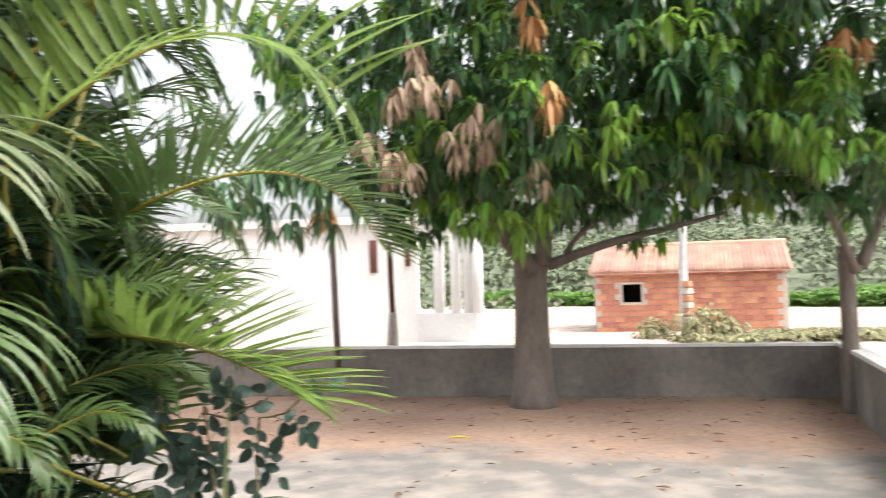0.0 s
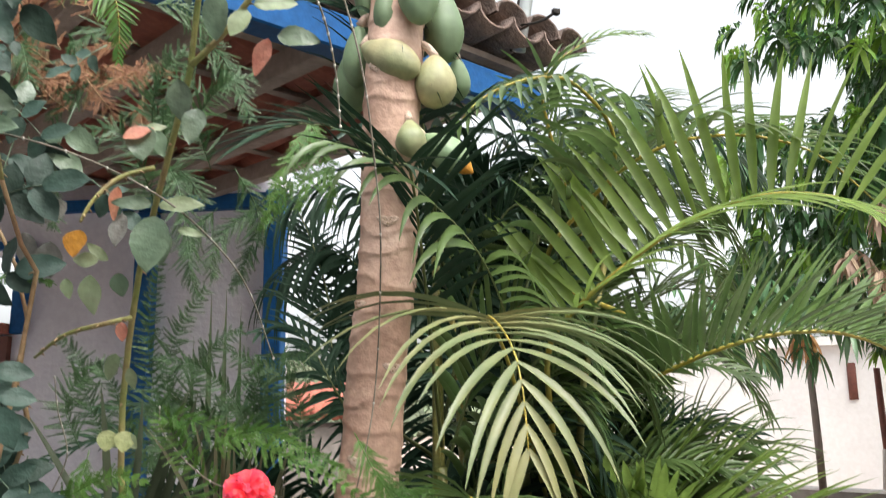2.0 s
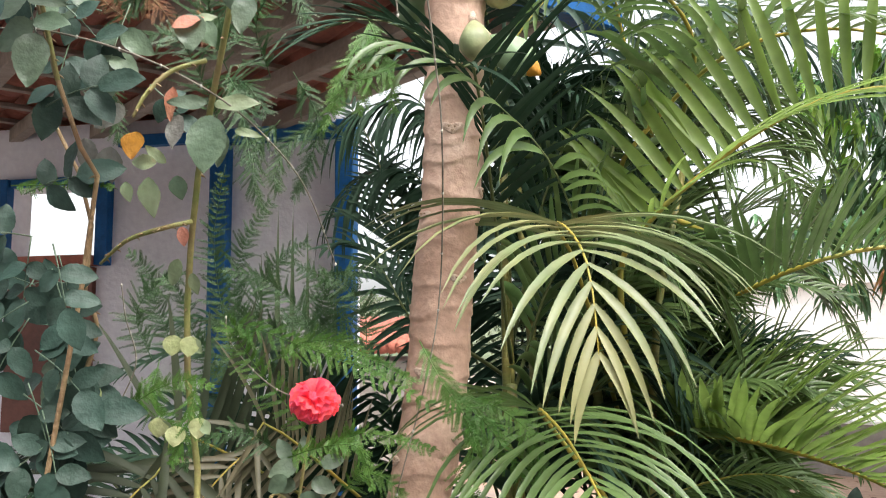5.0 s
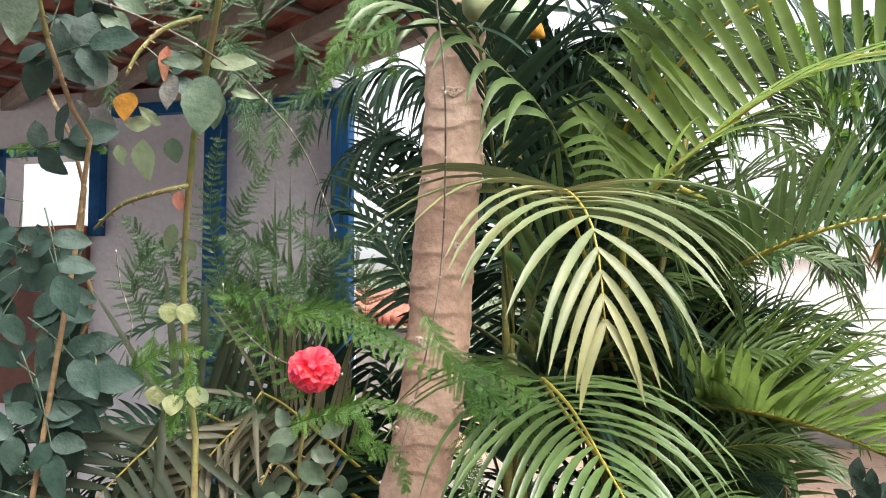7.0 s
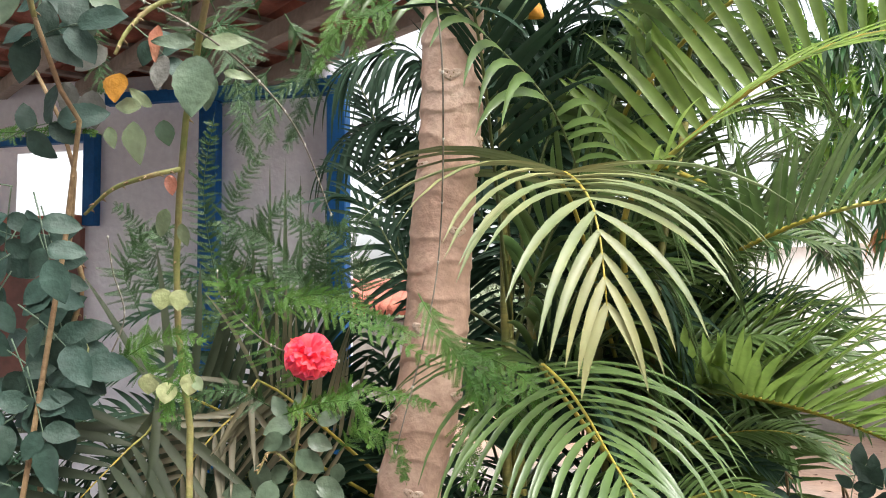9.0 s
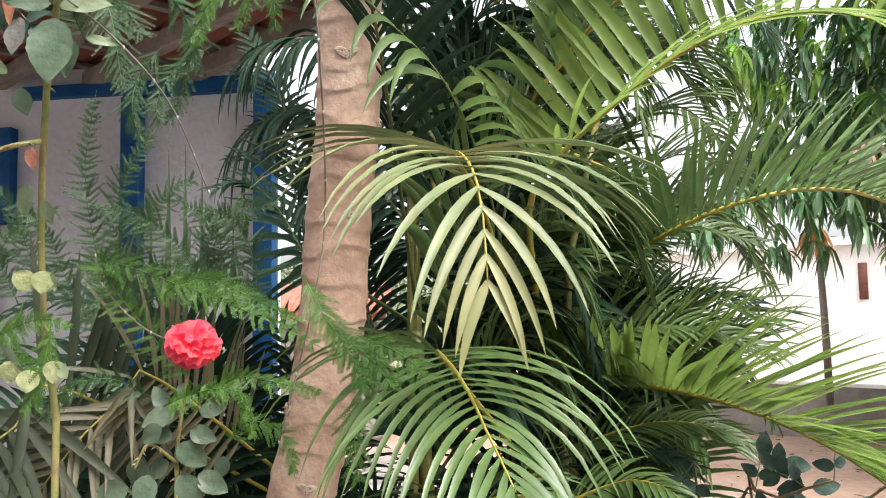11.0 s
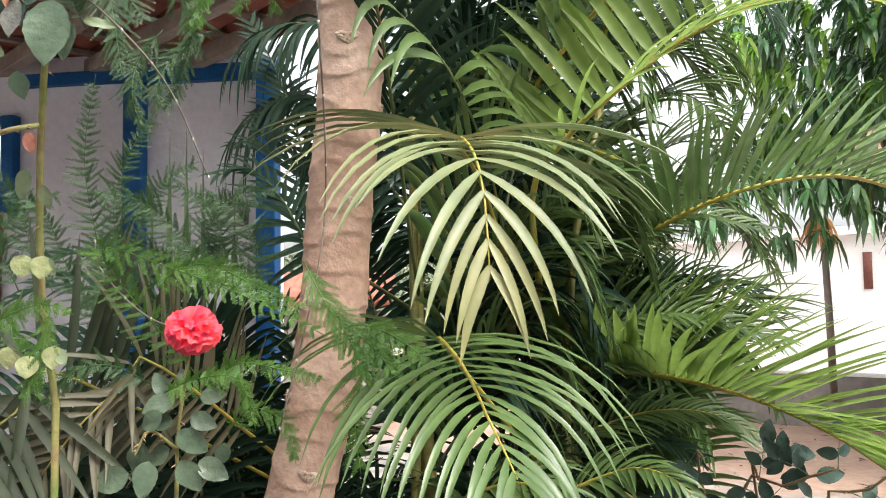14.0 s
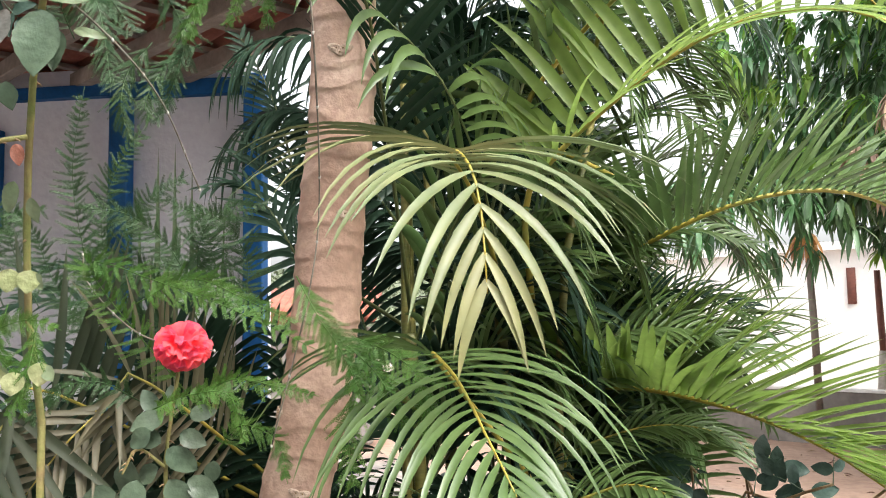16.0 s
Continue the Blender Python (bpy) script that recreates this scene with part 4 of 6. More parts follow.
fruit((-0.161, 1.676, 2.838), (-0.204, 1.624, 2.722), 0.0220, M_PAPAYA, 0.92, seed=11)
fruit((-0.144, 1.69, 3.053), (-0.14, 1.651, 2.855), 0.0350, M_PAPAYA, 0.72, seed=12)
fruit((-0.08, 1.637, 3.062), (-0.11, 1.622, 2.847), 0.0338, M_PAPAYA, 0.82, seed=13)
fruit((0.046, 1.696, 3.083), (0.086, 1.652, 2.826), 0.0364, M_PAPAYA, 0.72, seed=14)
fruit((0.02, 1.637, 3.03), (0.018, 1.612, 2.892), 0.0312, M_PAPAYA, 0.82, seed=15)
fruit((0.064, 1.877, 2.684), (0.066, 1.925, 2.582), 0.0325, M_PAPAYA, 0.82, seed=16)


def papaya_leaf(stalk, size, seed, turn=0.0):
    """A deeply lobed hanging leaf on a long stalk."""
    rng = random.Random(seed)
    tip = V(stalk[-1])
    rows = []
    for k in range(7):
        a = radians(-110 + 220 * k / 6 + turn)
        way = Vector((math.sin(a), 0.25 * rng.uniform(-1, 1), -math.cos(a)))
        ln = size * (1 - 0.35 * abs(k - 3) / 3)
        rows.append(blade(tip, way, Vector((0, -1, 0.2)), ln, size * 0.3, 0.5, 8, 0.12))
        for s in (-1, 1):
            w2 = (way + Vector((way.z, 0, -way.x)) * s * 0.7).normalized()
            rows.append(blade(tip + way * ln * 0.45, w2, Vector((0, -1, 0.2)), ln * 0.42, size * 0.14, 0.4, 5, 0.12))
    lf = part("leaf", join(*rows), M_PAPAYA_LEAF, PAPAYA)
    part("petiole", tube(stalk, [0.009, 0.007, 0.005], 7, 10), M_ROSE_STEM, lf)


papaya_leaf([(-0.007, 1.725, 3.199), (0.129, 1.48, 2.963), (0.194, 1.489, 2.853)], 0.14, 1, 5)
papaya_leaf([(-0.007, 1.727, 3.232), (0.246, 1.586, 3.151), (0.36, 1.63, 2.987)], 0.13, 2, -20)
papaya_leaf([(-0.007, 1.727, 3.232), (0.053, 1.825, 3.371), (0.116, 1.938, 3.224)], 0.1, 3, 0)
place(PAPAYA)

# ---------------- areca palm ----------------
RP = random.Random(5)
PALM = thing("areca_palm", "clump of areca palm with arching green fronds and yellow stalks", "palm", (0.5, 2.35, 0))
CROWNS = []
for bx, by, tx, ty, tz in ((0.35, 2.3, 0.22, 2.2, 1.9), (0.5, 2.6, 0.42, 2.6, 2.0), (0.2, 2.45, 0.05, 2.5, 2.3), (0.45, 2.6, 0.5, 2.75, 2.4), (0.1, 2.2, 0.02, 2.05, 1.7)):
    part("cane", tube([(bx, by, -0.05), ((bx * 2 + tx) / 3, (by * 2 + ty) / 3, tz * 0.35), ((bx + tx * 2) / 3, (by + ty * 2) / 3, tz * 0.7), (tx, ty, tz)], [0.022, 0.02, 0.018, 0.012], 9, 14), M_CANE, PALM)
    CROWNS.append((tx, ty, tz))
for p0, p1 in (((0.008, 2.073, 1.65), (0.011, 2.08, 2.244)), ((-0.213, 2.161, 1.646), (-0.176, 2.217, 2.281)), ((0.02, 2.128, 1.631), (0.006, 2.179, 2.322)), ((0.377, 2.228, 1.62), (0.491, 2.283, 2.254))):
    b0 = V((p0[0], p0[1], -0.05))
    part("cane", tube([b0, p0, p1], [0.014, 0.012, 0.009], 8, 10), M_CANE, PALM)

# the pale frond that arches towards the viewer's path
frond(PALM, [(0.3, 2.25, 1.6), (0.17, 1.9, 1.95), (0.105, 1.607, 2.012), (0.113, 1.422, 1.98), (0.125, 1.296, 1.925), (0.133, 1.256, 1.86), (0.136, 1.228, 1.759)], 0.42, 20, M_PALM_LIGHT, RP, up=(0.05, -0.55, 0.8),
      droop=0.95, spread=88, rise=10, width=0.023, start=0.46, loose=True, thick=0.006, tip=0.36, close=0.7, even=0.8, label="yellow-green rachis")
frond(PALM, [(0.3, 2.1, 1.35), (0.1, 1.75, 1.62), (0.066, 1.599, 1.672), (0.095, 1.47, 1.646), (0.116, 1.352, 1.613), (0.132, 1.255, 1.578), (0.148, 1.187, 1.546), (0.159, 1.139, 1.522)], 0.36, 24, M_PALM, RP, up=(0.05, -0.55, 0.8),
      droop=1.35, spread=86, rise=10, width=0.0185, start=0.42, loose=True, thick=0.006, tip=0.6, close=0.7, even=0.75)
# the low golden frond to the side of the yard
frond(PALM, [(0.45, 2.55, 1.25), (0.401, 2.44, 1.52), (0.535, 2.283, 1.555), (0.661, 2.134, 1.541), (0.772, 1.995, 1.506), (0.864, 1.867, 1.453), (0.925, 1.765, 1.395)], 0.38, 46, M_PALM_BRIGHT, RP, up=(0, -0.1, 1),
      droop=0.15, spread=66, rises=(40, 58), tip=0.95, even=0.8, width=0.034, start=0.3, loose=True, thick=0.009)
# upper frond over it
frond(PALM, [(0.45, 2.6, 1.4), (0.508, 2.635, 1.808), (0.634, 2.4, 1.917), (0.789, 2.253, 1.994), (0.965, 2.199, 2.032), (1.156, 2.239, 2.023), (1.363, 2.368, 1.956), (1.596, 2.585, 1.81)], 0.38, 56, M_PALM, RP, up=(0, -0.15, 1),
      even=0.75, droop=0.15, spread=64, rises=(36, 55), tip=0.95, width=0.031, start=0.28, loose=True, thick=0.009)
# the tall bright frond: broad leaflets stand up on its far side, the near row sweeps forward
frond(PALM, [(0.3, 2.1, 1.75), (0.27, 1.93, 1.97), (0.33, 1.836, 2.064), (0.411, 1.769, 2.135), (0.49, 1.705, 2.194), (0.57, 1.645, 2.235), (0.65, 1.589, 2.254), (0.73, 1.538, 2.247), (0.811, 1.491, 2.212), (0.92, 1.43, 2.11)], 0.4, 28, M_PALM_BRIGHT, RP, up=(0, -0.2, 1),
      droop=0.25, spread=100, rises=(-12, 74), near=0.55, tip=0.9, close=0.3, even=0.8, width=0.033, start=0.3, loose=True, thick=0.008)
frond(PALM, [(0.55, 2.35, 2.1), (0.294, 2.108, 2.185), (0.39, 2.015, 2.343), (0.511, 1.839, 2.425), (0.663, 1.736, 2.433), (0.807, 1.652, 2.367), (0.922, 1.633, 2.251)], 0.42, 34, M_PALM, RP, up=(0, -0.2, 1),
      droop=0.7, spread=80, rises=(20, 36), tip=0.85, width=0.024, start=0.22, thick=0.008)
# fronds of the middle and back
frond(PALM, [(0.5, 2.6, 2.3), (0.497, 2.124, 2.52), (0.358, 1.891, 2.609), (0.23, 1.744, 2.571), (0.106, 1.66, 2.491), (0.03, 1.635, 2.389)], 0.24, 24, M_PALM, RP, up=(0, -0.3, 0.9), droop=1.4, spread=70, rise=8, width=0.02, start=0.3, loose=True)
frond(PALM, [(0.5, 2.6, 2.3), (0.327, 2.274, 2.722), (0.395, 2.243, 2.841), (0.513, 2.229, 2.899), (0.629, 2.23, 2.902)], 0.2, 22, M_PALM, RP, up=(-0.2, -0.6, 0.7), droop=0.4, spread=52, rise=10, width=0.017, start=0.25, loose=True)
frond(PALM, [(0.02, 2.05, 1.75), (-0.037, 1.616, 2.264), (-0.07, 1.454, 2.284), (-0.164, 1.341, 2.314), (-0.237, 1.3, 2.309), (-0.313, 1.297, 2.279)], 0.34, 30, M_PALM_SHADE, RP, up=(0, -0.55, 0.8), droop=0.3, spread=44, rise=8, width=0.016, start=0.3, thick=0.005, stalk=M_STALK_DARK, loose=True)
frond(PALM, [(0.05, 2.5, 2.2), (-0.06, 1.889, 2.594), (-0.151, 1.793, 2.749), (-0.251, 1.711, 2.858), (-0.36, 1.65, 2.886), (-0.451, 1.648, 2.887)], 0.4, 28, M_PALM_SHADE, RP, up=(0.2, -0.6, 0.7), droop=0.8, spread=58, rise=8, width=0.02, start=0.25, thick=0.006, stalk=M_STALK_DARK, loose=True)
frond(PALM, [(0.05, 2.5, 2.2), (-0.07, 1.834, 2.796), (-0.151, 1.789, 2.959), (-0.274, 1.75, 3.095), (-0.367, 1.653, 3.065)], 0.36, 26, M_PALM_SHADE, RP, up=(0.2, -0.6, 0.7), droop=0.8, spread=58, rise=8, width=0.02, start=0.25, thick=0.006, stalk=M_STALK_DARK, loose=True)
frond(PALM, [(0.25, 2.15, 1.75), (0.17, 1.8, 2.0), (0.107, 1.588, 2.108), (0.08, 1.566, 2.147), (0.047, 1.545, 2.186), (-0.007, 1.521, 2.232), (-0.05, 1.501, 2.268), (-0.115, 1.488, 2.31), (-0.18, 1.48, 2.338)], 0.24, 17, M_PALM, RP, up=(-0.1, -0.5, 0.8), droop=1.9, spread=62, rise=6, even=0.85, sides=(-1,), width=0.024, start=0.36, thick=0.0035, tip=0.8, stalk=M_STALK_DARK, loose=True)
frond(PALM, [(0.02, 2.3, 1.7), (-0.24, 2.241, 1.903), (-0.292, 2.32, 2.153), (-0.365, 2.401, 2.361), (-0.451, 2.434, 2.521)], 0.22, 32, M_PALM_SHADE, RP, up=(0.3, -0.75, 0.3), droop=0.35, spread=74, rise=4, width=0.019, start=0.2, thick=0.006, stalk=M_STALK_DARK, loose=True)
frond(PALM, [(0.02, 2.3, 1.5), (-0.208, 2.047, 1.838), (-0.285, 2.032, 1.971), (-0.351, 2.024, 2.038), (-0.42, 1.971, 2.019)], 0.2, 26, M_PALM_SHADE, RP, up=(0.1, -0.5, 0.8), droop=0.6, spread=62, rise=6, width=0.018, start=0.2, thick=0.006, stalk=M_STALK_DARK, loose=True)
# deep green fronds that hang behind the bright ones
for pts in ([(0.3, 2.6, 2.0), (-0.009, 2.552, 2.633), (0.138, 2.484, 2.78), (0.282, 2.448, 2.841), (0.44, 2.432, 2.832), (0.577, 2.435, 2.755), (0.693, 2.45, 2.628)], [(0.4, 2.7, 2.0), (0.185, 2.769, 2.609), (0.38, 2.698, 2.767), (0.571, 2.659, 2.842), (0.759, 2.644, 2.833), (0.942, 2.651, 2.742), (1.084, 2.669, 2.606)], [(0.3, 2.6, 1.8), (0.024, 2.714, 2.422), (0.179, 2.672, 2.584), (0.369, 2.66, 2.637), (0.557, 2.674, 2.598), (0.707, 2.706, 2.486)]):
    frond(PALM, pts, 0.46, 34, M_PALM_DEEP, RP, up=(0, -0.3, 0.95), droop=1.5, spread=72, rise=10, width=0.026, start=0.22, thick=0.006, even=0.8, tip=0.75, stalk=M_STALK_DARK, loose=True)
# leaflets hang against the light between post and papaya, backlit shade in their colour
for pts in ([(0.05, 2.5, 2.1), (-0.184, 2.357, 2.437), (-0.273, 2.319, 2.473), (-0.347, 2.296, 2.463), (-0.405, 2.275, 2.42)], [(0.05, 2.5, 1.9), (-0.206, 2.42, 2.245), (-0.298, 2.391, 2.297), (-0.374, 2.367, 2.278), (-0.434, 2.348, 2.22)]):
    frond(PALM, pts, 0.34, 24, M_PALM_SHADE, RP, up=(0, -0.4, 0.9), droop=2.6, spread=70, rise=0, width=0.021, start=0.2, thick=0.005, even=0.85, tip=0.8, stalk=M_STALK_DARK, loose=True)
# low dark fronds by the rose
frond(PALM, [(-0.25, 2.1, 1.3), (-0.581, 1.598, 1.619), (-0.614, 1.539, 1.574), (-0.638, 1.49, 1.545), (-0.659, 1.44, 1.511), (-0.692, 1.421, 1.473), (-0.719, 1.402, 1.434)], 0.29, 22, M_PALM_OLIVE, RP, up=(0.1, -0.95, 0.3), droop=0.15, spread=84, close=0.3, rise=2, width=0.024, start=0.42, thick=0.005, even=0.85, tip=0.7, loose=True)
frond(PALM, [(-0.2, 2.1, 1.3), (-0.441, 1.666, 1.628), (-0.48, 1.616, 1.597), (-0.52, 1.576, 1.556), (-0.556, 1.547, 1.506), (-0.583, 1.529, 1.461)], 0.22, 26, M_PALM_DRY, RP, up=(0.2, -0.9, 0.4), droop=0.35, spread=66, close=0.4, rise=4, width=0.016, start=0.34, thick=0.005, even=0.85, tip=0.7, loose=True)
frond(PALM, [(0.6, 2.3, 1.2), (0.386, 2.246, 1.369), (0.555, 2.24, 1.456), (0.72, 2.189, 1.459), (0.876, 2.144, 1.376)], 0.15, 40, M_PALM, RP, up=(-0.1, -0.5, 0.8), droop=0.5, spread=50, rise=8, width=0.011, start=0.25, thick=0.005, loose=True)
frond(PALM, [(0.6, 2.2, 1.1), (0.341, 2.052, 1.277), (0.436, 1.945, 1.373), (0.506, 1.844, 1.388), (0.569, 1.797, 1.342)], 0.2, 26, M_PALM, RP, up=(-0.1, -0.5, 0.8), droop=0.8, spread=56, rise=8, width=0.018, start=0.25, loose=True)
frond(PALM, [(0.4, 2.2, 1.2), (0.114, 2.053, 1.282), (0.209, 1.947, 1.351), (0.291, 1.847, 1.347), (0.349, 1.802, 1.27)], 0.26, 26, M_PALM, RP, up=(-0.1, -0.5, 0.8), droop=0.9, spread=56, rise=8, width=0.018, start=0.25, loose=True)
# leaves that fill the side towards the yard, most with shade in their green
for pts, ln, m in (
        ([(0.55, 2.5, 1.2), (0.35, 2.635, 1.535), (0.559, 2.571, 1.729), (0.758, 2.515, 1.805), (0.946, 2.468, 1.753)], 0.28, M_PALM_SHADE),
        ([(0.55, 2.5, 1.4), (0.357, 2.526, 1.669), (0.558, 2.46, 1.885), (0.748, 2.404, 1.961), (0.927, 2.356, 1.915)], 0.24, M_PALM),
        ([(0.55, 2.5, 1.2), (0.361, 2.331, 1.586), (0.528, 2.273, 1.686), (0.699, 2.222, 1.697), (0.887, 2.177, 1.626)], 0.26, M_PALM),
        ([(0.5, 2.4, 0.8), (0.295, 2.358, 1.208), (0.436, 2.297, 1.36), (0.554, 2.243, 1.407), (0.678, 2.196, 1.358)], 0.22, M_PALM_SHADE),
        ([(0.5, 2.4, 0.8), (0.246, 2.456, 1.247), (0.395, 2.392, 1.433), (0.52, 2.337, 1.496), (0.651, 2.339, 1.464)], 0.24, M_PALM_SHADE),
        ([(0.4, 2.4, 1.6), (0.111, 2.596, 2.086), (0.213, 2.529, 2.32), (0.372, 2.469, 2.464), (0.554, 2.415, 2.507)], 0.34, M_PALM_SHADE),
        ([(0.0, 2.5, 1.5), (-0.208, 2.626, 2.151), (-0.309, 2.61, 2.289), (-0.411, 2.597, 2.394), (-0.514, 2.586, 2.464)], 0.22, M_PALM_SHADE),
        ([(0.0, 2.5, 1.3), (-0.203, 2.538, 1.987), (-0.301, 2.524, 2.104), (-0.399, 2.513, 2.171), (-0.515, 2.505, 2.189)], 0.2, M_PALM_SHADE),
        ([(-0.05, 2.3, 0.6), (-0.253, 2.072, 1.467), (-0.264, 2.059, 1.626), (-0.315, 2.047, 1.746), (-0.381, 2.04, 1.8)], 0.2, M_PALM_SHADE),
        ([(-0.3, 2.2, 0.8), (-0.44, 1.947, 1.648), (-0.59, 1.931, 1.75), (-0.741, 1.92, 1.783), (-0.88, 1.916, 1.728)], 0.22, M_PALM_SHADE),
        ([(-0.3, 2.2, 0.9), (-0.425, 1.994, 1.709), (-0.553, 1.979, 1.801), (-0.668, 1.969, 1.854), (-0.785, 1.963, 1.842)], 0.2, M_PALM_SHADE),
        ([(-0.4, 2.1, 0.8), (-0.479, 1.9, 1.578), (-0.626, 1.886, 1.653), (-0.773, 1.877, 1.655), (-0.945, 1.872, 1.583)], 0.24, M_PALM_SHADE),
        ([(-0.5, 2.1, 0.7), (-0.552, 1.853, 1.477), (-0.706, 1.838, 1.55), (-0.873, 1.829, 1.552), (-1.017, 1.825, 1.482)], 0.24, M_PALM_SHADE),
        ([(0.4, 2.4, 1.6), (0.046, 2.593, 2.137), (0.084, 2.525, 2.388), (0.183, 2.462, 2.563), (0.308, 2.404, 2.668)], 0.34, M_PALM_SHADE)):
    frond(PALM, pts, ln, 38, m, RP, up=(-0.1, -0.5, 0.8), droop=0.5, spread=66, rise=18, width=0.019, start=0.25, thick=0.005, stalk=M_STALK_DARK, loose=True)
# the thicket behind
for i in range(60):
    c = V(CROWNS[i % 5])
    a = radians(RP.uniform(-75, 255))
    out = Vector((math.cos(a), math.sin(a), 0))
    if out.x < -0.25:
        out.x *= -0.7
    if out.y < -0.2:
        out.y *= 0.25
    if out.x > 0.35 and i % 4 == 1:
        continue
    ln = RP.uniform(0.7, 1.15) * (0.6 if abs(out.x) > 0.3 else 1)
    ris = RP.uniform(0.25, 0.75)
    z0 = RP.uniform(-0.75, 0.1)
    s = c + Vector((0, 0.1, z0))
    frond(PALM, [s, s + out * ln * 0.3 + UP * ris * 0.55, s + out * ln * 0.65 + UP * ris * 0.85, s + out * ln * 0.95 + UP * ris * 0.75, s + out * ln * 1.15 + UP * ris * 0.45],
          RP.uniform(0.28, 0.4), 26, M_PALM if i % 3 == 0 or c.x + out.x * ln > 0.55 else M_PALM_SHADE, RP, droop=RP.uniform(0.5, 1.1), spread=58, rise=14, width=0.027, start=0.2, thick=0.005, stalk=M_STALK_DARK)
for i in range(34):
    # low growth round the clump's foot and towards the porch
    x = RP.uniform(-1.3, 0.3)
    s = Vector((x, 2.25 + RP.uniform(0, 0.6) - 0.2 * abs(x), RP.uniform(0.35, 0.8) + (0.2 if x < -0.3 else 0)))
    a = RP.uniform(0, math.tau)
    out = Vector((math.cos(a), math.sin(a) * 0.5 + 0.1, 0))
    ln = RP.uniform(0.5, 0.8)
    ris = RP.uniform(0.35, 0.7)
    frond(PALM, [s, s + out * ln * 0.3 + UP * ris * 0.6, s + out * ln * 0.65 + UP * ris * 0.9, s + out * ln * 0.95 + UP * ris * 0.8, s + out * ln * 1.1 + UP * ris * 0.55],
          RP.uniform(0.26, 0.36), 24, M_PALM_SHADE, RP, droop=RP.uniform(0.5, 1.0), spread=58, rise=14, width=0.027, start=0.2, thick=0.005, stalk=M_STALK_DARK)
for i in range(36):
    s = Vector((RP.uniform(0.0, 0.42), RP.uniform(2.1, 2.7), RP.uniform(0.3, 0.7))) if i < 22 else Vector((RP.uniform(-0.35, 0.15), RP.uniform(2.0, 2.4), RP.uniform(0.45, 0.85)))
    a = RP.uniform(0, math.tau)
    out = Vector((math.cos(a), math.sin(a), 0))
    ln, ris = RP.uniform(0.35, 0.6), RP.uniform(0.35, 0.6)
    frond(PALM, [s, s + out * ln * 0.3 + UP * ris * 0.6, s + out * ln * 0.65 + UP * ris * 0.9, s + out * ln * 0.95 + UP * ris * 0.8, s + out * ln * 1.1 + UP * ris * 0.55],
          RP.uniform(0.26, 0.34), 22, M_PALM_SHADE, RP, droop=RP.uniform(0.5, 1.0), spread=58, rise=14, width=0.028, start=0.2, thick=0.005, stalk=M_STALK_DARK)
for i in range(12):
    # and behind the papaya's foot, shade-coloured fill for the bright gaps
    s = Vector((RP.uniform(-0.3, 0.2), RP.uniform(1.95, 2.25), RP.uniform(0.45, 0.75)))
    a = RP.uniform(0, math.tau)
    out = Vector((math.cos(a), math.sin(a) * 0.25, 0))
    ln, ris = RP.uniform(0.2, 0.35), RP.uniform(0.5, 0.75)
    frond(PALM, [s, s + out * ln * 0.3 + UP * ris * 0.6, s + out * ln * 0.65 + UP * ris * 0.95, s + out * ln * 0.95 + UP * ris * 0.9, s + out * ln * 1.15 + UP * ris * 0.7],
          RP.uniform(0.24, 0.32), 24, M_PALM_SHADE, RP, droop=RP.uniform(0.4, 0.9), spread=58, rise=14, width=0.026, start=0.2, thick=0.004, stalk=M_STALK_DARK)
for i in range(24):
    # undergrowth between the roses and the porch, coloured for the shade there
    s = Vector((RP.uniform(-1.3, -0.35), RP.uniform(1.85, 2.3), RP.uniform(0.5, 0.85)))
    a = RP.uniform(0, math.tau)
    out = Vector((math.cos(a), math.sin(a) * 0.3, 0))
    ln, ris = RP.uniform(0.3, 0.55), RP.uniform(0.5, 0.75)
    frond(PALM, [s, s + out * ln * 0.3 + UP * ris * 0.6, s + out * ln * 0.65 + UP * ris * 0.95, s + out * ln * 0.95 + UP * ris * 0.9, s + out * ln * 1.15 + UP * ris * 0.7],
          RP.uniform(0.24, 0.32), 24, M_PALM_SHADE, RP, droop=RP.uniform(0.4, 0.9), spread=58, rise=14, width=0.026, start=0.2, thick=0.004, stalk=M_STALK_DARK)
for i in range(11):
    # arching leaves between the golden frond and the upper one
    s = Vector((RP.uniform(0.4, 0.6), RP.uniform(2.45, 2.75), RP.uniform(0.9, 1.2)))
    e = Vector((RP.uniform(0.62, 0.95), RP.uniform(2.3, 2.7), RP.uniform(1.4, 1.75)))
    lift = UP * RP.uniform(0.15, 0.3)
    frond(PALM, [s, s.lerp(e, 0.3) + lift * 0.8, s.lerp(e, 0.65) + lift, e], RP.uniform(0.3, 0.38), 34, M_PALM, RP, up=(-0.1, -0.4, 0.9),
          droop=RP.uniform(0.3, 0.8), spread=60, rise=22, width=0.02, start=0.22, thick=0.004, even=0.75, tip=0.8, stalk=M_STALK_DARK)
